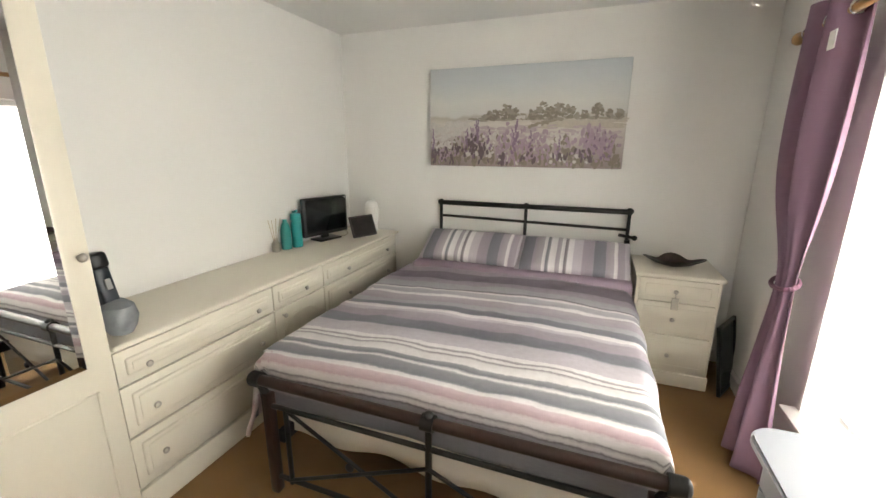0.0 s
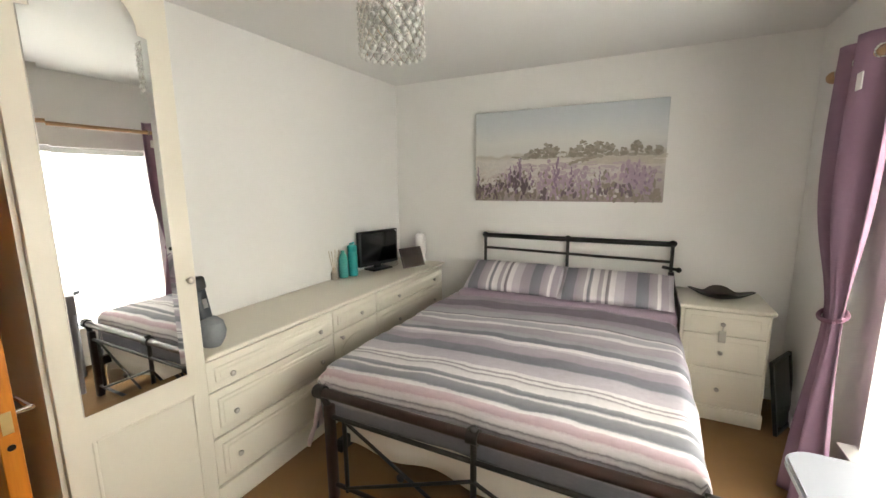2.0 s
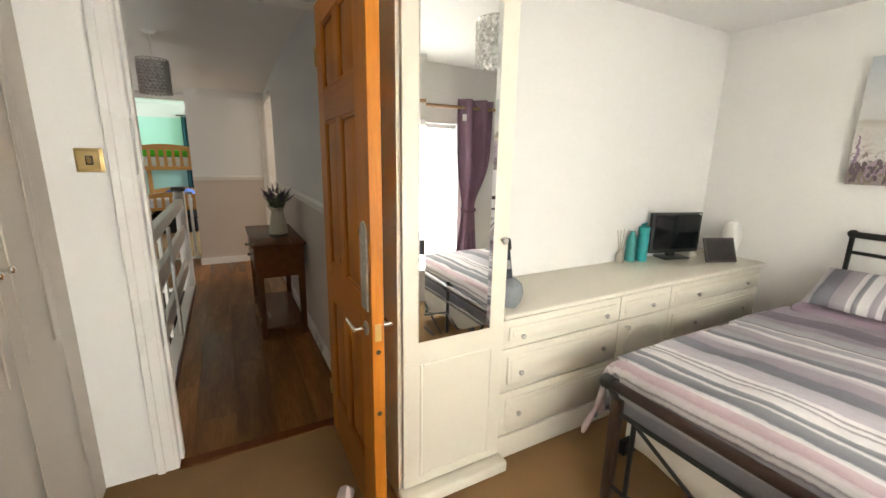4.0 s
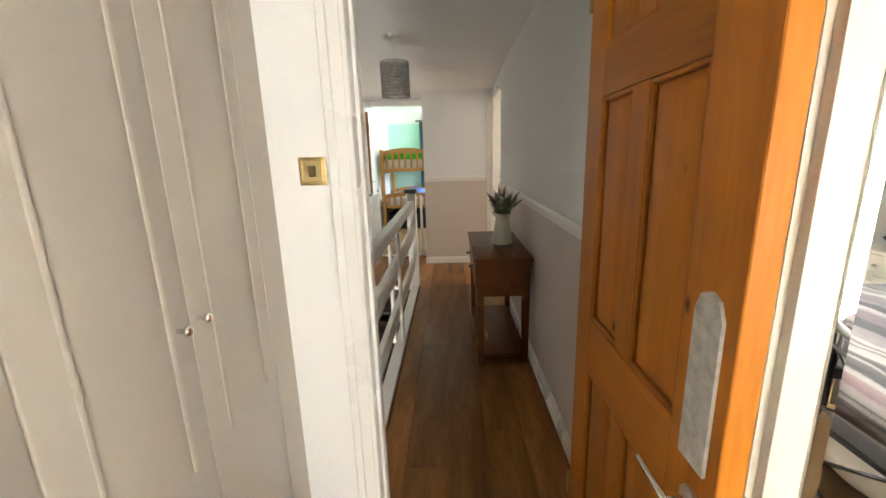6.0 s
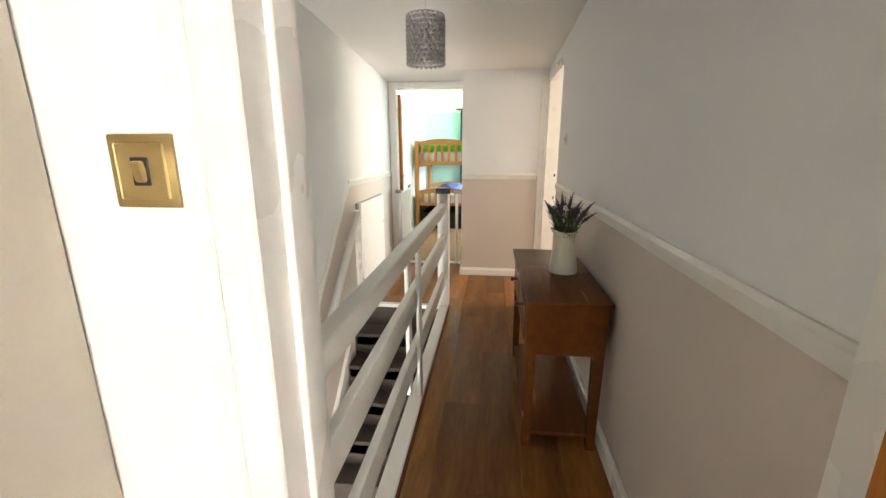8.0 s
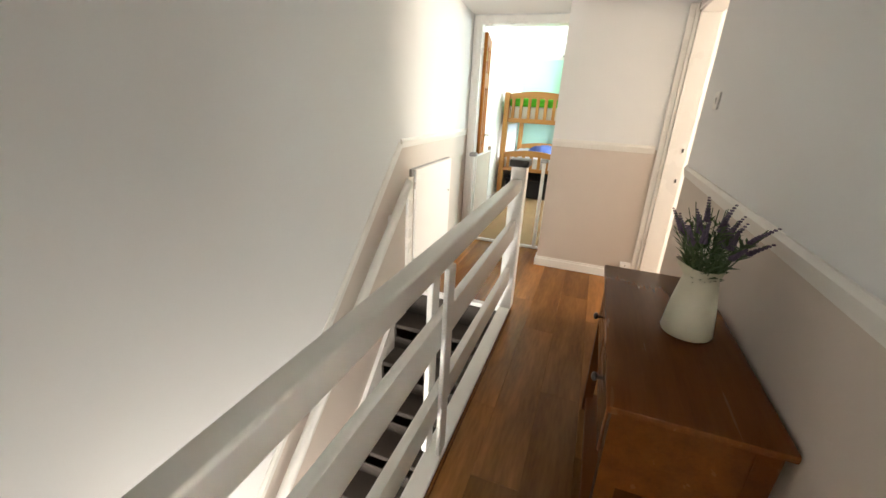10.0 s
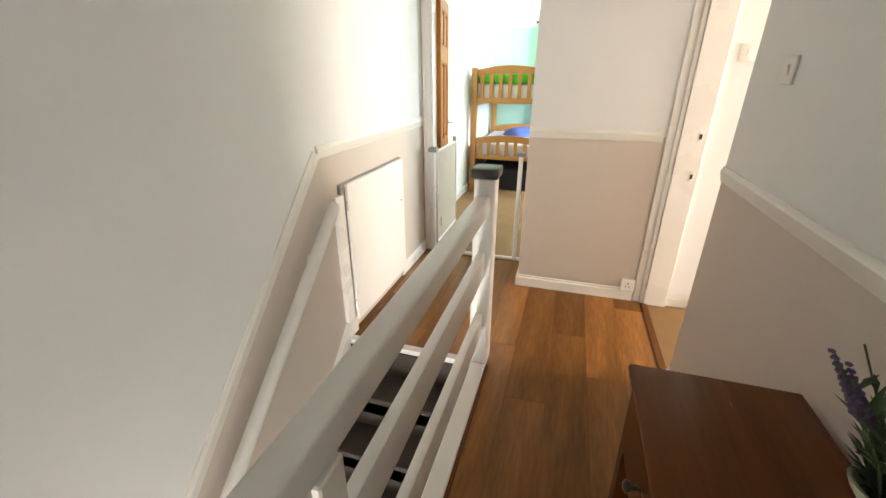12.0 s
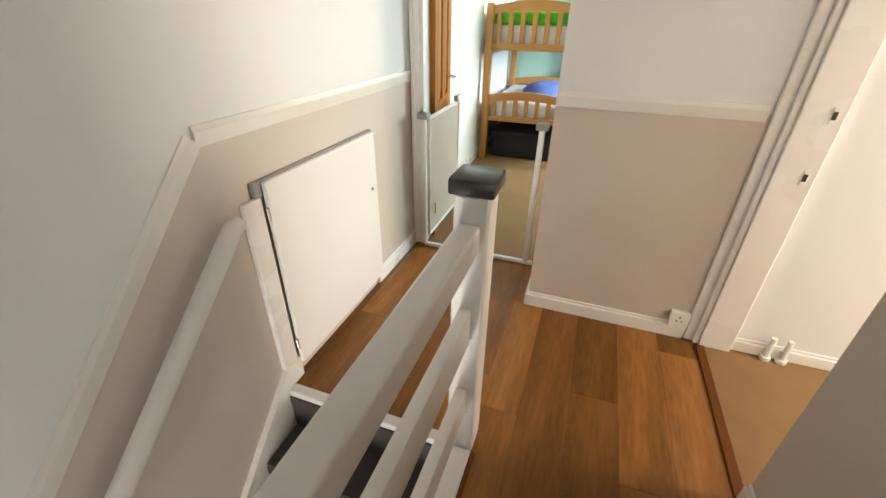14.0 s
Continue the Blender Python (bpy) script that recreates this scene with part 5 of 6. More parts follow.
for i in range(70):
    dab("painted_treeline", rnd.uniform(0.24, 0.98), 0.475 + rnd.uniform(-0.006, 0.018), rnd.uniform(0.02, 0.05), rnd.uniform(0.006, 0.012), 6)
for i in range(14):
    dab("painted_white_blossom", 0.50 + rnd.uniform(-0.02, 0.02), 0.495 + rnd.uniform(-0.008, 0.012), 0.014, 0.010, 10)
for i in range(60):
    dab("painted_field", rnd.uniform(0.55, 0.97), rnd.uniform(0.39, 0.465), rnd.uniform(0.06, 0.15), rnd.uniform(0.008, 0.016), 5)
    dab("painted_haze", rnd.uniform(0.2, 0.97), rnd.uniform(0.30, 0.42), rnd.uniform(0.03, 0.09), rnd.uniform(0.008, 0.02), 10)
for i in range(26):
    v = i / 25
    dab("painted_lane", 0.555 + 0.14 * v, 0.385 + 0.09 * v ** 0.6, 0.06 - 0.02 * v, 0.014, 25)
for i in range(70):
    dab("painted_white_blossom", rnd.uniform(0.01, 0.24), rnd.gauss(0.38, 0.045), rnd.uniform(0.02, 0.05), rnd.uniform(0.010, 0.022), 25)
for i in range(300):
    u, f = rnd.uniform(0.01, 0.99), abs(rnd.gauss(0, 0.13))
    dab("painted_grass", u, 0.02 + min(f, 0.30), rnd.uniform(0.008, 0.020), rnd.uniform(0.015, 0.045), 20)
for u, f, su, sf, n_ in ((0.06, 0.22, 0.04, 0.03, 34), (0.255, 0.12, 0.02, 0.02, 16), (0.345, 0.22, 0.015, 0.05, 14), (0.38, 0.32, 0.03, 0.03, 12), (0.64, 0.27, 0.05, 0.05, 34), (0.78, 0.31, 0.01, 0.02, 6), (0.42, 0.10, 0.06, 0.04, 18), (0.72, 0.10, 0.05, 0.04, 14)):
    for i in range(n_):
        dab("painted_white_blossom", rnd.gauss(u, su), rnd.gauss(f, sf), rnd.uniform(0.008, 0.022), rnd.uniform(0.010, 0.024), 40)
for u, f, su, sf, n_ in ((0.45, 0.20, 0.05, 0.08, 70), (0.55, 0.26, 0.07, 0.06, 60), (0.86, 0.26, 0.05, 0.06, 110), (0.25, 0.26, 0.04, 0.07, 40), (0.10, 0.12, 0.05, 0.04, 24), (0.62, 0.14, 0.10, 0.06, 40)):
    for i in range(n_):
        dab("painted_pink_blossom", rnd.gauss(u, su), rnd.gauss(f, sf), rnd.uniform(0.007, 0.018), rnd.uniform(0.012, 0.032), 22)
for u, top, n_ in ((0.02, 0.38, 9), (0.215, 0.38, 12), (0.245, 0.32, 12), (0.272, 0.47, 18), (0.335, 0.40, 8), (0.48, 0.46, 14), (0.465, 0.36, 8), (0.555, 0.36, 8), (0.70, 0.30, 8), (0.83, 0.33, 10), (0.87, 0.36, 10), (0.91, 0.34, 10), (0.935, 0.30, 8), (0.89, 0.28, 8)):
    for i in range(n_):
        v = i / n_
        dab("painted_purple_blossom" if u < 0.8 else "painted_pink_blossom" if i % 3 else "painted_purple_blossom", u + rnd.gauss(0, 0.003 + 0.004 * v), top - 0.24 * v, 0.006 + 0.010 * v, rnd.uniform(0.014, 0.026), 30)
for u, f, su, sf, n_ in ((0.025, 0.11, 0.012, 0.04, 12), (0.085, 0.10, 0.015, 0.04, 10), (0.155, 0.14, 0.02, 0.06, 18), (0.25, 0.19, 0.02, 0.05, 22), (0.295, 0.15, 0.015, 0.05, 14), (0.41, 0.08, 0.02, 0.04, 10), (0.815, 0.13, 0.01, 0.03, 9), (0.85, 0.10, 0.01, 0.03, 8), (0.56, 0.10, 0.03, 0.04, 8), (0.71, 0.13, 0.02, 0.04, 8)):
    for i in range(n_):
        dab("painted_dark_spike", rnd.gauss(u, su), rnd.gauss(f, sf), rnd.uniform(0.007, 0.016), rnd.uniform(0.015, 0.04), 20)
for nm, bm in daubs.items():
    tagged(part(nm, bm, paint(nm + "_paint", PAINTS[nm]), pc), kind="stuff")


# ---- pendant lamps ----
def pendant(name, x, y, zc, zb_, zt, r, label, rows, cols, metal_, gem_):
    p = thing(name, (x, y, zc), label, "ceiling lamp", "beaded pendant shades")
    part("ceiling_rose", lathe(B(), (x, y, zc), [(0.0, 0.0), (0.045, 0.0), (0.045, -0.008), (0.03, -0.022), (0.012, -0.028), (0.0, -0.028)], 24), M_WHITEP, p)
    part("flex", rod(B(), (x, y, zc - 0.02), (x, y, zt - 0.03), 0.0035, 8), M_WHITEP, p)
    bm = rod(B(), (x, y, zt - 0.03), (x, y, zt - 0.08), 0.018, 14)
    part("lamp_holder", bm, M_WHITEP, p)
    part("bulb", ball(B(), (x, y, zt - 0.115), 0.032, sz=1.25), M_BULB, p)
    bm = B()
    for k in range(3):
        a = 2.094 * k
        rod(bm, (x, y, zt - 0.02), (x + r * math.cos(a), y + r * math.sin(a), zt - 0.005), 0.002, 6)
    for z in (zt - 0.004,):
        for i in range(36):
            a, b = 2 * math.pi * i / 36, 2 * math.pi * (i + 1) / 36
            rod(bm, (x + r * math.cos(a), y + r * math.sin(a), z), (x + r * math.cos(b), y + r * math.sin(b), z), 0.003, 6)
    part("shade_ring", bm, M_CHROME, p)
    lat, bead = Soup(), Soup()
    dz = (zt - zb_) / rows
    at = lambda i, j: Vector((x + r * math.cos(2 * math.pi * (i + 0.5 * (j % 2)) / cols), y + r * math.sin(2 * math.pi * (i + 0.5 * (j % 2)) / cols), zt - 0.004 - j * dz))
    for j in range(rows):
        for i in range(cols):
            c = at(i, j)
            for k in ((i, i - 1) if j % 2 == 0 else (i, i + 1)):
                lat.stick(c, at(k, j + 1), 0.0028)
    for j in range(rows):
        for i in range(cols):
            c = (at(i, j) + Vector((0, 0, -dz)))
            c = Vector((x + (c.x - x) * 0.985, y + (c.y - y) * 0.985, c.z))
            bead.gem(c, dz * 0.40, i * 0.7 + j, 1.1)
    part("shade_lattice", lat.bm(), metal_, p, "lattice shade", None)
    b = part("crystal", bead.bm(), gem_, p, "faceted crystals", None)
    tagged(b, kind="stuff")
    return p


M_BULB = mat("frosted_bulb", (0.75, 0.74, 0.70), 0.4, 0.01, 4, 30, 0.0)
M_CRYSTAL = mat("clear_crystal", (0.80, 0.79, 0.76), 0.08, 0.04, 60, 90, 0.0, spec=0.9, transl=0.45)
M_SMOKE = mat("smoky_grey_crystal", (0.52, 0.49, 0.47), 0.55, 0.1, 60, 90, 0.0, spec=0.3, transl=0.3)
M_SMOKEM = mat("dull_grey_metal", (0.42, 0.40, 0.38), 0.5, 0.06, 10, 90, 0.0, metal=0.4)
pendant("bedroom_pendant", -0.805, 1.30, H, 1.870, 2.09, 0.113, "round pendant shade of clear crystals in a chrome lattice", 9, 20, M_CHROME, M_CRYSTAL)
pendant("landing_pendant", -3.97, -0.44, HL, 1.80, 2.03, 0.098, "small grey crystal pendant shade over the landing", 10, 22, M_SMOKEM, M_SMOKE)

# ---- things on the chest ----
TC = 0.722
tv = thing("small_television", (-1.86, 2.63, TC), "small black television on the cream chest top", "television")
tm = pose(-1.865, 2.625, 0, 0, 0, 76.5)
part("foot", turned_box(B(), (0.20, 0.12, 0.014), tm @ Matrix.Translation((0, 0, TC + 0.007)), 0.005, 2), M_BLACK, tv)
part("neck", turned_box(B(), (0.06, 0.03, 0.05), tm @ Matrix.Translation((0, 0.015, TC + 0.03)), 0.004), M_BLACK, tv)
part("casing", turned_box(B(), (0.40, 0.035, 0.275), tm @ Matrix.Translation((0, 0, TC + 0.178)), 0.006, 2), M_BLACK, tv)
part("screen", turned_box(B(), (0.36, 0.003, 0.235), tm @ Matrix.Translation((0, -0.0185, TC + 0.184)), 0.001), mat("dark_screen", (0.006, 0.007, 0.008), 0.1, 0.0, 2, 10, 0.0), tv)
part("badge", turned_box(B(), (0.02, 0.002, 0.012), tm @ Matrix.Translation((0.178, -0.0185, TC + 0.300)), 0.0), M_WHITEP, tv)
M_TEALP = mat("teal_plastic", (0.015, 0.32, 0.31), 0.35, 0.05, 6, 40, 0.0)
M_CLEARTEAL = mat("pale_teal_plastic", (0.10, 0.50, 0.46), 0.3, 0.05, 6, 40, 0.0, transl=0.4)
bt = thing("teal_bottle", (-1.90, 2.35, TC), "teal plastic drinking bottle standing by the television", "bottle")
part("body", lathe(B(), (-1.90, 2.35, TC), [(0, 0), (0.034, 0), (0.037, 0.01), (0.035, 0.08), (0.037, 0.15), (0.034, 0.175), (0.028, 0.185), (0, 0.185)], 24), M_TEALP, bt)
lid = part("lid", lathe(B(), (-1.90, 2.35, TC), [(0, 0.185), (0.035, 0.185), (0.036, 0.225), (0.030, 0.232), (0.018, 0.236), (0, 0.236)], 24), M_TEALP, bt)
part("carry_loop", rod(B(), (-1.90 - 0.02, 2.35, TC + 0.238), (-1.90 + 0.022, 2.34, TC + 0.252), 0.008, 8), M_TEALP, lid)
b2 = thing("pale_bottle", (-1.925, 2.27, TC), "pale translucent teal bottle beside the darker one", "bottle")
part("body", lathe(B(), (-1.925, 2.272, TC), [(0, 0), (0.032, 0), (0.034, 0.01), (0.033, 0.13), (0.025, 0.165), (0.014, 0.185), (0.014, 0.20), (0, 0.20)], 24), M_CLEARTEAL, b2)
rd = thing("reed_diffuser", (-1.935, 2.185, TC), "clear reed diffuser with pale sticks on the chest", "diffuser")
part("jar", lathe(B(), (-1.935, 2.185, TC), [(0, 0), (0.024, 0), (0.026, 0.008), (0.026, 0.055), (0.014, 0.07), (0.013, 0.085), (0.010, 0.085), (0.010, 0.07), (0.022, 0.054), (0.022, 0.01), (0, 0.01)], 20), mat("cloudy_glass", (0.62, 0.58, 0.50), 0.15, 0.05, 20, 60, 0.0, transl=0.5), rd)
for dx, dy in ((0.0, -0.05), (0.02, -0.035), (-0.015, 0.03), (0.012, 0.05)):
    part("reed", rod(B(), (-1.935, 2.185, TC + 0.012), (-1.935 + dx * 0.7, 2.185 + dy, TC + 0.215), 0.0022, 6), mat("pale_reed", (0.55, 0.45, 0.32), 0.8, 0.1, 30, 90, 0.0), rd)
tf = thing("tablet_frame", (-1.62, 2.80, TC), "dark tablet-like photo frame propped up on the chest", "photo frame")
fm = pose(-1.655, 2.805, TC + 0.082, -22, 0, 68)
part("frame", turned_box(B(), (0.22, 0.014, 0.165), fm, 0.004, 2), mat("brown_leatherette", (0.045, 0.034, 0.032), 0.4, 0.15, 10, 120, 0.15), tf)
part("panel", turned_box(B(), (0.195, 0.002, 0.14), fm @ Matrix.Translation((0, -0.0075, 0)), 0.001), mat("dark_print", (0.05, 0.042, 0.04), 0.25, 0.3, 12, 60, 0.0), tf)
part("strut", turned_box(B(), (0.03, 0.004, 0.15), pose(-1.70, 2.83, TC + 0.07, 25, 0, 68), 0.001), M_BLACK, tf)
lm = thing("white_lantern", (-1.705, 3.03, TC), "white ceramic table lamp in the room corner", "lamp")
part("body", lathe(B(), (-1.705, 3.03, TC), [(0, 0), (0.045, 0), (0.048, 0.01), (0.040, 0.05), (0.052, 0.11), (0.056, 0.17), (0.048, 0.225), (0.03, 0.245), (0, 0.25)], 28), M_WHITEP, lm)
bm = B()
for i in range(16):
    a, b = math.pi * i / 16, math.pi * (i + 1) / 16
    rod(bm, (-1.705 + 0.066 * math.cos(a) * 0.8, 3.03 - 0.066 * math.cos(a) * 0.6, TC + 0.16 + 0.11 * math.sin(a)), (-1.705 + 0.066 * math.cos(b) * 0.8, 3.03 - 0.066 * math.cos(b) * 0.6, TC + 0.16 + 0.11 * math.sin(b)), 0.003, 6)
part("wire_arch", bm, M_WHITEP, lm)
bm = B()
prev = Vector((-1.80, 2.70, TC + 0.008))
for i in range(1, 14):
    q = Vector((-1.80 + 0.05 * math.sin(i * 0.9), 2.70 + 0.022 * i, TC + 0.006 + 0.05 * max(0, math.sin(i * 0.25))))
    rod(bm, prev, q, 0.003, 6)
    prev = q
solo("white_cable", bm, mat("beige_cable", (0.55, 0.47, 0.36), 0.5, 0.03, 10, 60, 0.0), "beige cable curling behind the photo frame", "cable")
# hand vacuum
hv = thing("hand_vacuum", (-1.61, 1.03, TC), "black and grey hand vacuum standing on the chest beside the wardrobe", "vacuum cleaner")
bm = B()
lathe(bm, (-1.605, 1.03, TC), [(0, 0), (0.042, 0.0), (0.062, 0.03), (0.072, 0.065), (0.062, 0.105), (0.035, 0.125), (0, 0.128)], 24, 0.8)
part("dust_cup", bm, mat("smoky_grey_plastic", (0.50, 0.53, 0.56), 0.2, 0.2, 12, 60, 0.0, transl=0.45), hv, "smoky translucent dust cup")
part("motor_body", turned_box(B(), (0.06, 0.055, 0.16), pose(-1.64, 1.02, TC + 0.17, 4, -8, 0), 0.012, 3), mat("dark_blue_black_plastic", (0.012, 0.018, 0.028), 0.3, 0.05, 6, 40, 0.0), hv)
part("handle", turned_box(B(), (0.07, 0.06, 0.06), pose(-1.652, 1.015, TC + 0.272, 4, -8, 0), 0.014, 3), M_BLACK, hv)
part("button", turned_box(B(), (0.006, 0.02, 0.04), pose(-1.606, 1.02, TC + 0.19, 4, -8, 0), 0.002), M_GREYP, hv)

# pale cloth dropped at the foot of the pine door
bm = B()
g = []
for j in range(9):
    v = j / 8
    row = []
    for i in range(20):
        a = 2 * math.pi * i / 20
        r = 0.055 * (1 - v) ** 0.7 * (1 + 0.35 * math.sin(3 * a + 4 * v) + 0.2 * math.sin(7 * a))
        row.append(bm.verts.new((-1.60 + r * math.cos(a) + 0.02 * v, 0.262 + 0.7 * r * math.sin(a), 0.002 + 0.10 * v + 0.02 * math.sin(5 * a) * v * (1 - v))))
    g.append(row)
for a, b in zip(g, g[1:]):
    for i in range(20):
        bm.faces.new((a[i], a[(i + 1) % 20], b[(i + 1) % 20], b[i]))
solo("crumpled_cloth", bm, mat("pale_pink_cloth", (0.66, 0.56, 0.54), 0.9, 0.08, 20, 160, 0.2), "crumpled pale pink cloth on the carpet at the door foot", "cloth", 60)

# ---- curtain, pole and blind ----
PXC = 0.745
pl = thing("curtain_pole", (PXC, 1.1, 1.81), "pale oak curtain pole with a turned end above the window", "curtain pole")
part("pole", rod(B(), (PXC, 2.40, 1.845), (PXC, -0.25, 1.845), 0.0145, 16), M_POLE, pl)
bm = B()
lathe(bm, (0, 0, 0), [(0.0, -0.045), (0.020, -0.04), (0.026, -0.02), (0.024, 0.0), (0.014, 0.012), (0.018, 0.02), (0.016, 0.03), (0.0, 0.03)], 16)
bmesh.ops.transform(bm, matrix=Matrix.Translation((PXC, 2.415, 1.845)) @ pose(0, 0, 0, 90, 0, 0), verts=bm.verts)
part("finial", bm, M_POLE, pl)
for y in (2.30, -0.18):
    part("bracket", rod(B(), (PXC, y, 1.845), (XE, y, 1.845), 0.009, 10), M_POLE, pl)


def curtain(name, ya, yb, tie_y, foot_ya, foot_yb, label):
    cu = thing(name, (PXC + 0.03, (ya + yb) / 2, 0.03), label, "curtain", "mauve curtains")
    bm = B()
    NUc, NVc = 90, 60
    g = []
    for j in range(NVc + 1):
        v = j / NVc
        z = 1.925 - v * 1.895
        tie = math.exp(-((z - 0.86) / 0.30) ** 2)
        low = max(0.0, (0.86 - z) / 0.86)
        row = []
        for i in range(NUc + 1):
            u = i / NUc
            top_y = ya + (yb - ya) * u
            wide = 0.076
            t_y = tie_y + (0.5 - u) * 2 * wide * (1 if ya > yb else -1)
            f_y = foot_ya + (foot_yb - foot_ya) * u
            k = min(1, tie * 1.0 + (low ** 0.5 if z < 0.86 else 0))
            if z >= 0.86:
                y = top_y * (1 - tie) + t_y * tie
            else:
                y = t_y * (1 - min(1, low * 1.15)) + f_y * min(1, low * 1.15)
            amp = 0.042 * (1 - 0.55 * tie) + 0.008 * math.sin(7 * v)
            x = PXC + 0.0 + amp * math.sin(2 * math.pi * 2.4 * u + 0.5 * math.sin(3 * v)) + 0.005 * math.sin(2 * math.pi * 7 * u + 3 * v) + 0.012 * tie
            x -= 0.03 * low
            row.append(bm.verts.new((x, y, z)))
        g.append(row)
    for j in range(NVc):
        for i in range(NUc):
            bm.faces.new((g[j][i], g[j][i + 1], g[j + 1][i + 1], g[j + 1][i]))
    f = part("fabric", bm, M_CURTAIN, cu, "mauve woven fabric in soft pleats", 80)
    f.modifiers.new("thickness", 'SOLIDIFY').thickness = 0.004
    bm = B()
    for i in range(24):
        a, b = 2 * math.pi * i / 24, 2 * math.pi * (i + 1) / 24
        rod(bm, (PXC + 0.012 + 0.036 * math.cos(a), tie_y + 0.080 * math.sin(a), 0.86 + 0.02 * math.cos(a)), (PXC + 0.012 + 0.036 * math.cos(b), tie_y + 0.080 * math.sin(b), 0.86 + 0.02 * math.cos(b)), 0.009, 8)
    part("tieback", bm, mat("mauve_tieback", (0.22, 0.105, 0.16), 0.8, 0.05, 10, 90, 0.1), cu)
    for k in range(7):
        u = (k + 0.5) / 7
        y = ya + (yb - ya) * u
        bm = B()
        for i in range(16):
            a, b = 2 * math.pi * i / 16, 2 * math.pi * (i + 1) / 16
            rod(bm, (PXC + 0.022 * math.cos(a), y, 1.845 + 0.022 * math.sin(a)), (PXC + 0.022 * math.cos(b), y, 1.845 + 0.022 * math.sin(b)), 0.005, 6)
        part("eyelet", bm, M_CHROME, cu)
    return cu


ca = curtain("curtain", 2.37, 1.97, 2.12, 2.24, 1.93, "mauve eyelet curtain held by a tieback beside the bright window")
tg = part("care_label", box(B(), PXC - 0.052, 1.985, 1.72, PXC - 0.048, 2.03, 1.78, 0.001), M_WHITEP, ca, "white care label")
curtain("curtain", -0.22, 0.06, 0.0, -0.12, 0.05, "mauve eyelet curtain at the far end of the window")

bl = thing("vertical_blind", (XE + 0.08, 1.04, WZ1), "cream vertical slat blind drawn across the bright window", "blind")
part("headrail", box(B(), XE + 0.06, WY0 + 0.01, WZ1 - 0.045, XE + 0.11, WY1 - 0.01, WZ1 - 0.002, 0.004), M_WHITEP, bl)
N = 26
slat = None
for i in range(N):
    y = WY0 + 0.05 + (WY1 - WY0 - 0.10) * i / (N - 1)
    if slat is None:
        bm = B()
        cols_ = [[bm.verts.new((0.006 * (1 - 4 * (j / 4 - 0.5) ** 2), (j / 4 - 0.5) * 0.089, z)) for z in (-1.27, 0.0)] for j in range(5)]
        for a, b in zip(cols_, cols_[1:]):
            bm.faces.new((a[0], b[0], b[1], a[1]))
        slat = mesh_of("slat", bm, M_BLIND, 60)
    ob = new("slat", slat)
    ob.parent = bl
    ob.matrix_basis = Matrix.Translation(Vector((XE + 0.085, y, WZ1 - 0.05)) - bl.location) @ pose(0, 0, 0, 0, 0, -14)
bm = B()
rod(bm, (XE + 0.085, WY0 + 0.05, WZ1 - 1.315), (XE + 0.085, WY1 - 0.05, WZ1 - 1.315), 0.0025, 6)
part("bottom_chain", bm, M_WHITEP, bl)
for i in range(N):
    y = WY0 + 0.05 + (WY1 - WY0 - 0.10) * i / (N - 1)
    part("slat_weight", box(B(), XE + 0.079, y - 0.036, WZ1 - 1.335, XE + 0.091, y + 0.036, WZ1 - 1.31, 0.001), M_WHITEP, bl)

# dressing table below the window
dt = thing("dressing_table", (0.65, 0.85, 0), "white dressing table with rounded corners by the window, coloured blue-grey as in shade", "dressing table")
bm = B()
pts = []
TX0_, TX1_, TYa, TYb, R = 0.41, 0.845, 0.35, 1.29, 0.07
for cx, cy, a0 in ((TX1_ - 0.01, TYb - 0.01, 0), (TX0_ + R, TYb - R, 90), (TX0_ + R, TYa + R, 180), (TX1_ - 0.01, TYa + 0.01, 270)):
    r = R if cx < 0.6 else 0.01
    for k in range(7):
        a = radians(a0 + 15 * k)
        pts.append((cx + r * math.cos(a), cy + r * math.sin(a)))
prism(bm, pts, 2, 0.675, 0.70)
bmesh.ops.bevel(bm, geom=[e for e in bm.edges if abs(e.verts[0].co.z - e.verts[1].co.z) < 1e-5], offset=0.006, segments=2, affect='EDGES')
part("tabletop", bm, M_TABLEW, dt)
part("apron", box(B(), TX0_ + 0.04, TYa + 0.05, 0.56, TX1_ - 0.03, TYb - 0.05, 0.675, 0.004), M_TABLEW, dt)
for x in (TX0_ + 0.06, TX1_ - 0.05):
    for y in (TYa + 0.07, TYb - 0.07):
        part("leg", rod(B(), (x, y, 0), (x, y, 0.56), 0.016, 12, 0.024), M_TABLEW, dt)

# ---- bunk room ----
bk = thing("bunk_bed", (-9.1, -0.8, 0), "lacquered pine bunk bed with slatted ends", "bunk bed")
EX, KY0, KY1 = -8.5, -1.36, -0.43


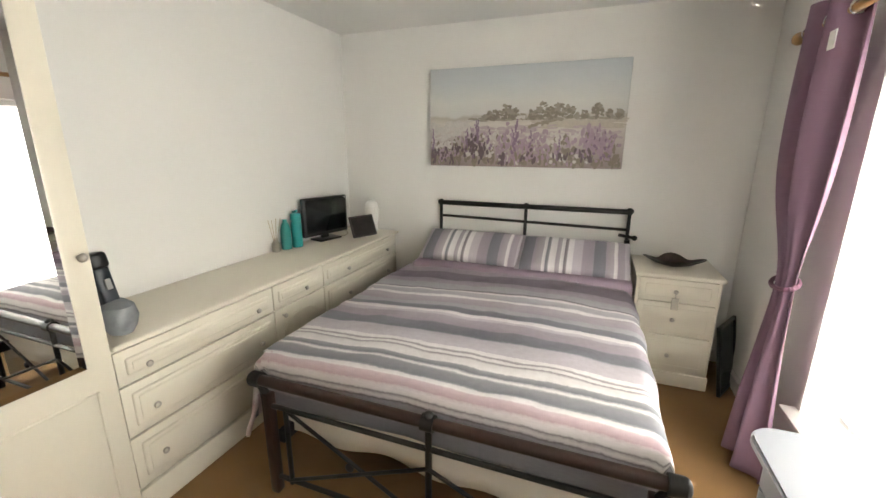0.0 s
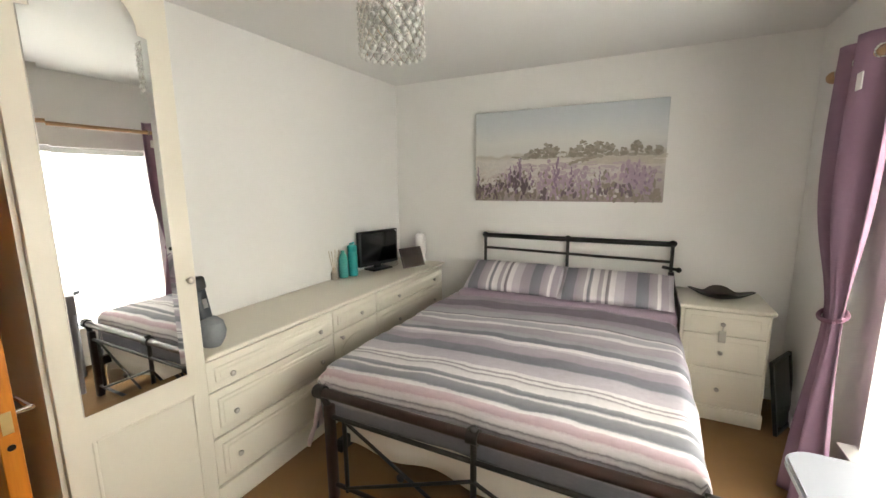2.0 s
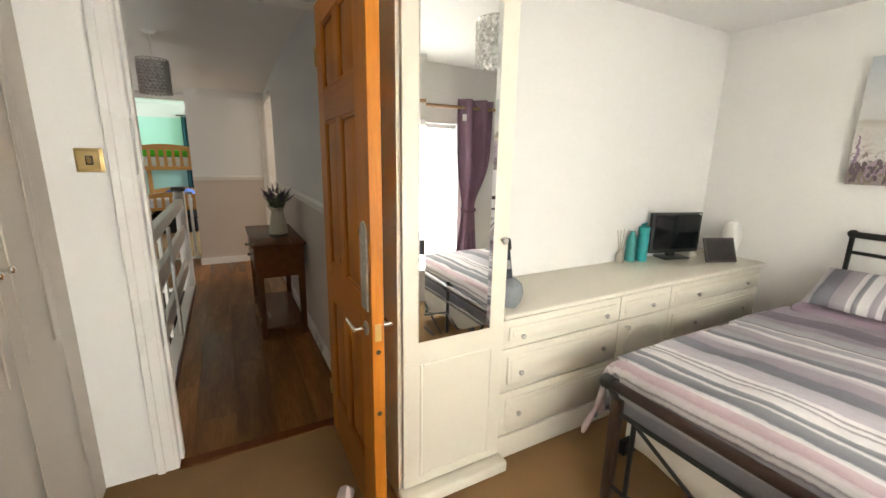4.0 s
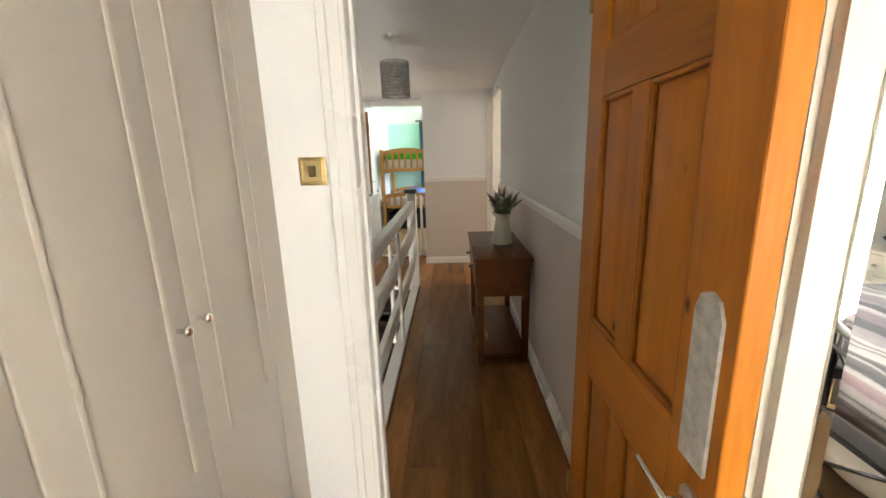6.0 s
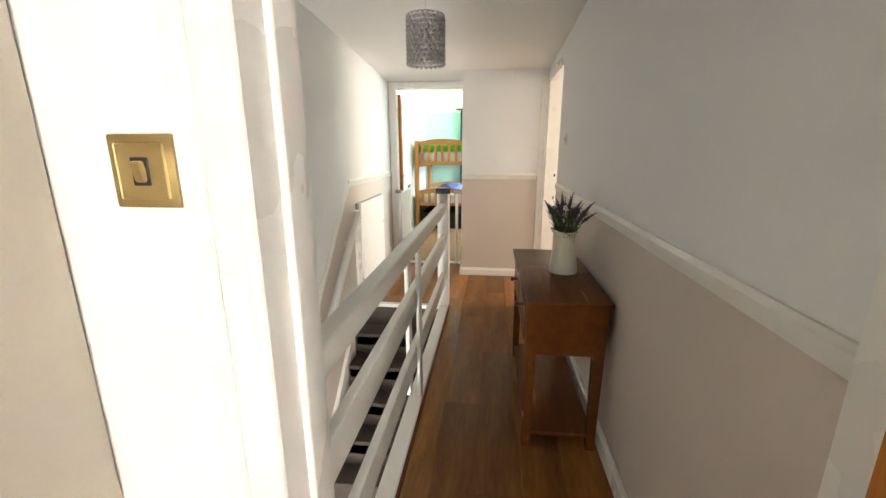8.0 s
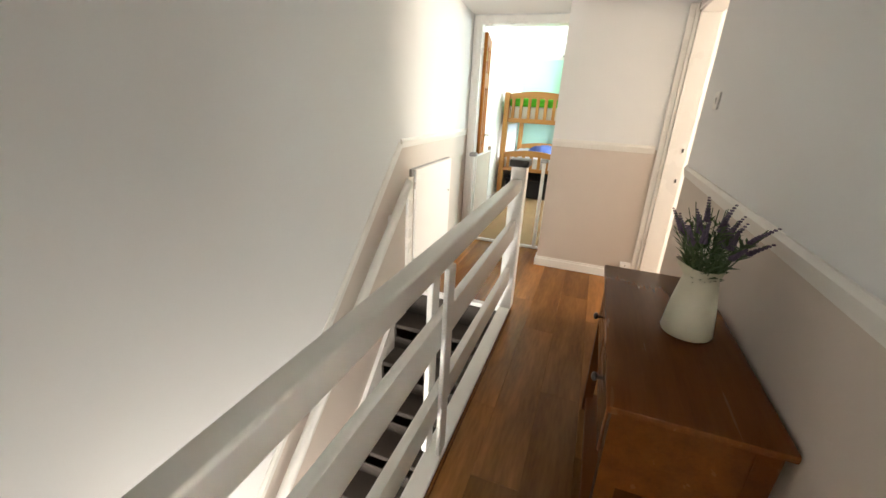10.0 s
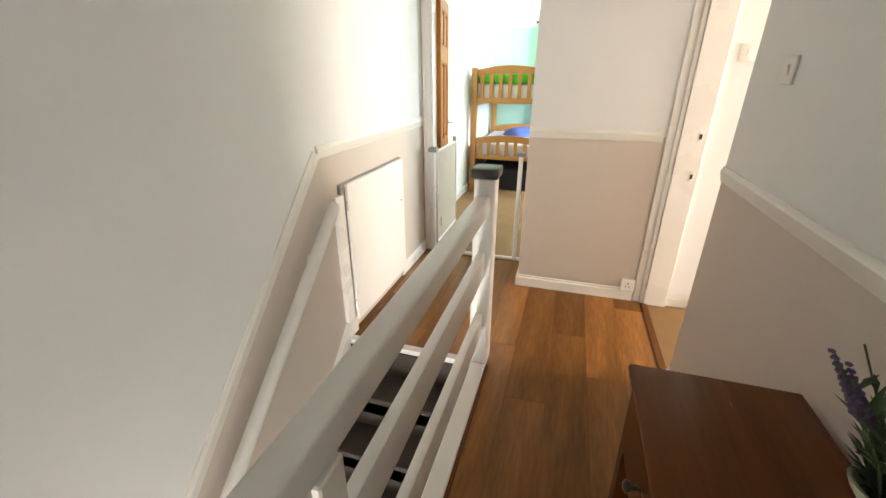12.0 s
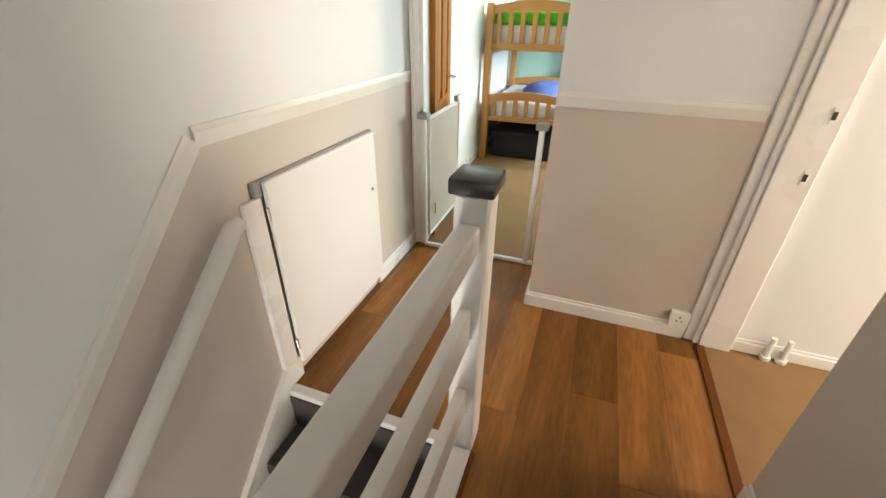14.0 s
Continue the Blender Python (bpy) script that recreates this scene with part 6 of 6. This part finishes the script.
def bunk_end(ex):
    for y in (KY0, KY1 - 0.07):
        part("post", box(B(), ex - 0.035, y, 0, ex + 0.035, y + 0.07, 1.50, 0.008, 2), M_BUNK, bk)
    for zt_, zb_, zl in ((1.50, 1.10, 1.16), (0.70, 0.42, 0.47)):
        bm = B()
        NA = 14
        top, bot = [], []
        for i in range(NA + 1):
            u = i / NA
            y = KY0 + 0.07 + (KY1 - KY0 - 0.14) * u
            arc = 0.045 * math.sin(math.pi * u)
            top.append((y, zt_ - 0.02 + arc))
            bot.append((y, zt_ - 0.09 + arc * 0.7))
        prism(bm, top + bot[::-1], 0, ex - 0.014, ex + 0.014)
        part("arched_rail", bm, M_BUNKH, bk)
        part("end_rail", box(B(), ex - 0.014, KY0 + 0.07, zb_, ex + 0.014, KY1 - 0.07, zl, 0.004), M_BUNKH, bk)
        for i in range(7):
            y = KY0 + 0.07 + (KY1 - KY0 - 0.14) * (i + 0.5) / 7
            part("end_slat", box(B(), ex - 0.009, y - 0.022, zl, ex + 0.009, y + 0.022, zt_ - 0.05, 0.003), M_BUNK, bk)


bunk_end(EX)
bunk_end(-9.87)
for z in (0.36, 1.06):
    for y in (KY0 + 0.01, KY1 - 0.05):
        part("side_rail", box(B(), -9.84, y, z, EX - 0.035, y + 0.03, z + 0.12, 0.004), M_BUNKH, bk)
part("guard_rail", box(B(), -9.84, KY1 - 0.045, 1.36, EX - 0.035, KY1 - 0.022, 1.44, 0.004), M_BUNKH, bk)
mt = thing("bunk_mattress", (-9.1, -0.8, 1.08), "upper bunk mattress under a bright green cover", "mattress")
part("mattress", box(B(), -9.82, KY0 + 0.05, 1.14, EX - 0.03, KY1 - 0.05, 1.32, 0.03, 3), M_SHEETW, mt)
part("cover", box(B(), -9.83, KY0 + 0.045, 1.32, EX - 0.025, KY1 - 0.045, 1.43, 0.04, 3), M_GREEN, mt)
m2 = thing("bunk_mattress", (-9.1, -0.8, 0.38), "lower bunk mattress under a pale sheet", "mattress")
part("cover", box(B(), -9.82, KY0 + 0.05, 0.42, EX - 0.03, KY1 - 0.05, 0.62, 0.04, 3), mat("pale_bed_sheet", (0.68, 0.68, 0.72), 0.9, 0.03, 5, 100, 0.15), m2)
bm = ball(B(), (-9.15, -0.80, 0.66), 0.30, sx=1.6, sy=0.8, sz=0.32, u=24, v=16)
for v in bm.verts:
    v.co += Vector((0, 0, 0.03 * noise.noise(v.co * 6)))
solo("rumpled_blanket", bm, M_BLUE, "rumpled blue blanket heaped on the lower bunk", "blanket", 60)
bk2 = thing("pinned_board", (-9.0, -1.39, 0.75), "pale blue-white board leaning on the wall behind the lower bunk", "board")
part("board", box(B(), -9.6, -1.40, 0.63, -8.62, -1.365, 1.04, 0.003), mat("pale_board", (0.72, 0.76, 0.82), 0.6, 0.03, 5, 60, 0.0), bk2)
tcu = thing("teal_curtain", (XB + 0.08, -0.55, 1.3), "dark teal curtain hanging at the far wall", "curtain")
bm = B()
g = []
for i in range(31):
    y = -0.70 + 0.42 * i / 30
    x = XB + 0.07 + 0.025 * math.sin(i * 1.1)
    g.append((bm.verts.new((x, y, 0.4)), bm.verts.new((x, y, 2.08))))
for a, b in zip(g, g[1:]):
    bm.faces.new((a[0], b[0], b[1], a[1]))
f = part("fabric", bm, M_TEALC, tcu, "", 60)
f.modifiers.new("thickness", 'SOLIDIFY').thickness = 0.005
part("pole", rod(B(), (XB + 0.07, -0.78, 2.10), (XB + 0.07, 0.9, 2.10), 0.012, 10), M_DARKCAP, tcu)

ub = thing("storage_box", (-9.1, -0.9, 0), "dark fabric storage box under the lower bunk", "storage box")
M_UNDER = mat("dark_storage_fabric", (0.02, 0.018, 0.018), 0.9, 0.1, 8, 160, 0.2)
part("body", box(B(), -9.70, KY0 + 0.10, 0.002, -8.62, KY1 - 0.12, 0.24, 0.02, 2), M_UNDER, ub)
part("lid", box(B(), -9.715, KY0 + 0.085, 0.24, -8.605, KY1 - 0.105, 0.285, 0.012, 2), M_UNDER, ub)

# switch on the side room wall
sw2 = thing("wall_switch", (-5.995, 0.69, 1.523), "white square switch plate on the cream side room wall", "switch")
part("plate", box(B(), -6.001, 0.647, 1.480, -5.990, 0.733, 1.566, 0.003, 2), M_WHITEP, sw2)
part("rocker", box(B(), -5.991, 0.680, 1.508, -5.986, 0.700, 1.538, 0.002), M_WHITEP, sw2)

# ---- planks of the landing floor ----
rnd = random.Random(3)
PW = 0.19
slab = bpy.data.objects["floor_landing"]
head = bpy.data.objects["floor_stair_head"]
meshes = {}


def plank(x0, x1, y0, y1, par):
    key = (round(x1 - x0, 3), round(y1 - y0, 3))
    if key not in meshes:
        bm = box(B(), 0.0003, 0.0003, -0.012, key[0] - 0.0003, key[1] - 0.0003, 0.0, 0.0008)
        meshes[key] = mesh_of("plank", bm, M_PLANK, None)
    ob = new("plank", meshes[key])
    ob.parent = par
    ob.location = (x0, y0, 0.0)


ys = [YNL - PW * i for i in range(5)] + [-0.46]
for r in range(len(ys) - 1):
    y1, y0 = ys[r], ys[r + 1]
    x = -2.15 + [-0.1, -0.55, -0.9, -0.3, -0.7][r]
    xa = -2.15
    while xa > -5.999:
        xb = max(x, -6.0)
        if xa - xb > 0.01:
            plank(xb, xa, y0, y1, slab)
        xa, x = xb, xb - 1.2
plank(XR - 0.03, -6.0, -0.46, BY1, head)
ys = [-0.46 - PW * i for i in range(5)] + [YSL]
for r in range(len(ys) - 1):
    cut = -5.06 - [0.35, 0.7, 0.2, 0.55, 0.4][r]
    plank(cut, -5.062, ys[r + 1], ys[r], head)
    plank(XR - 0.03, cut, ys[r + 1], ys[r], head)
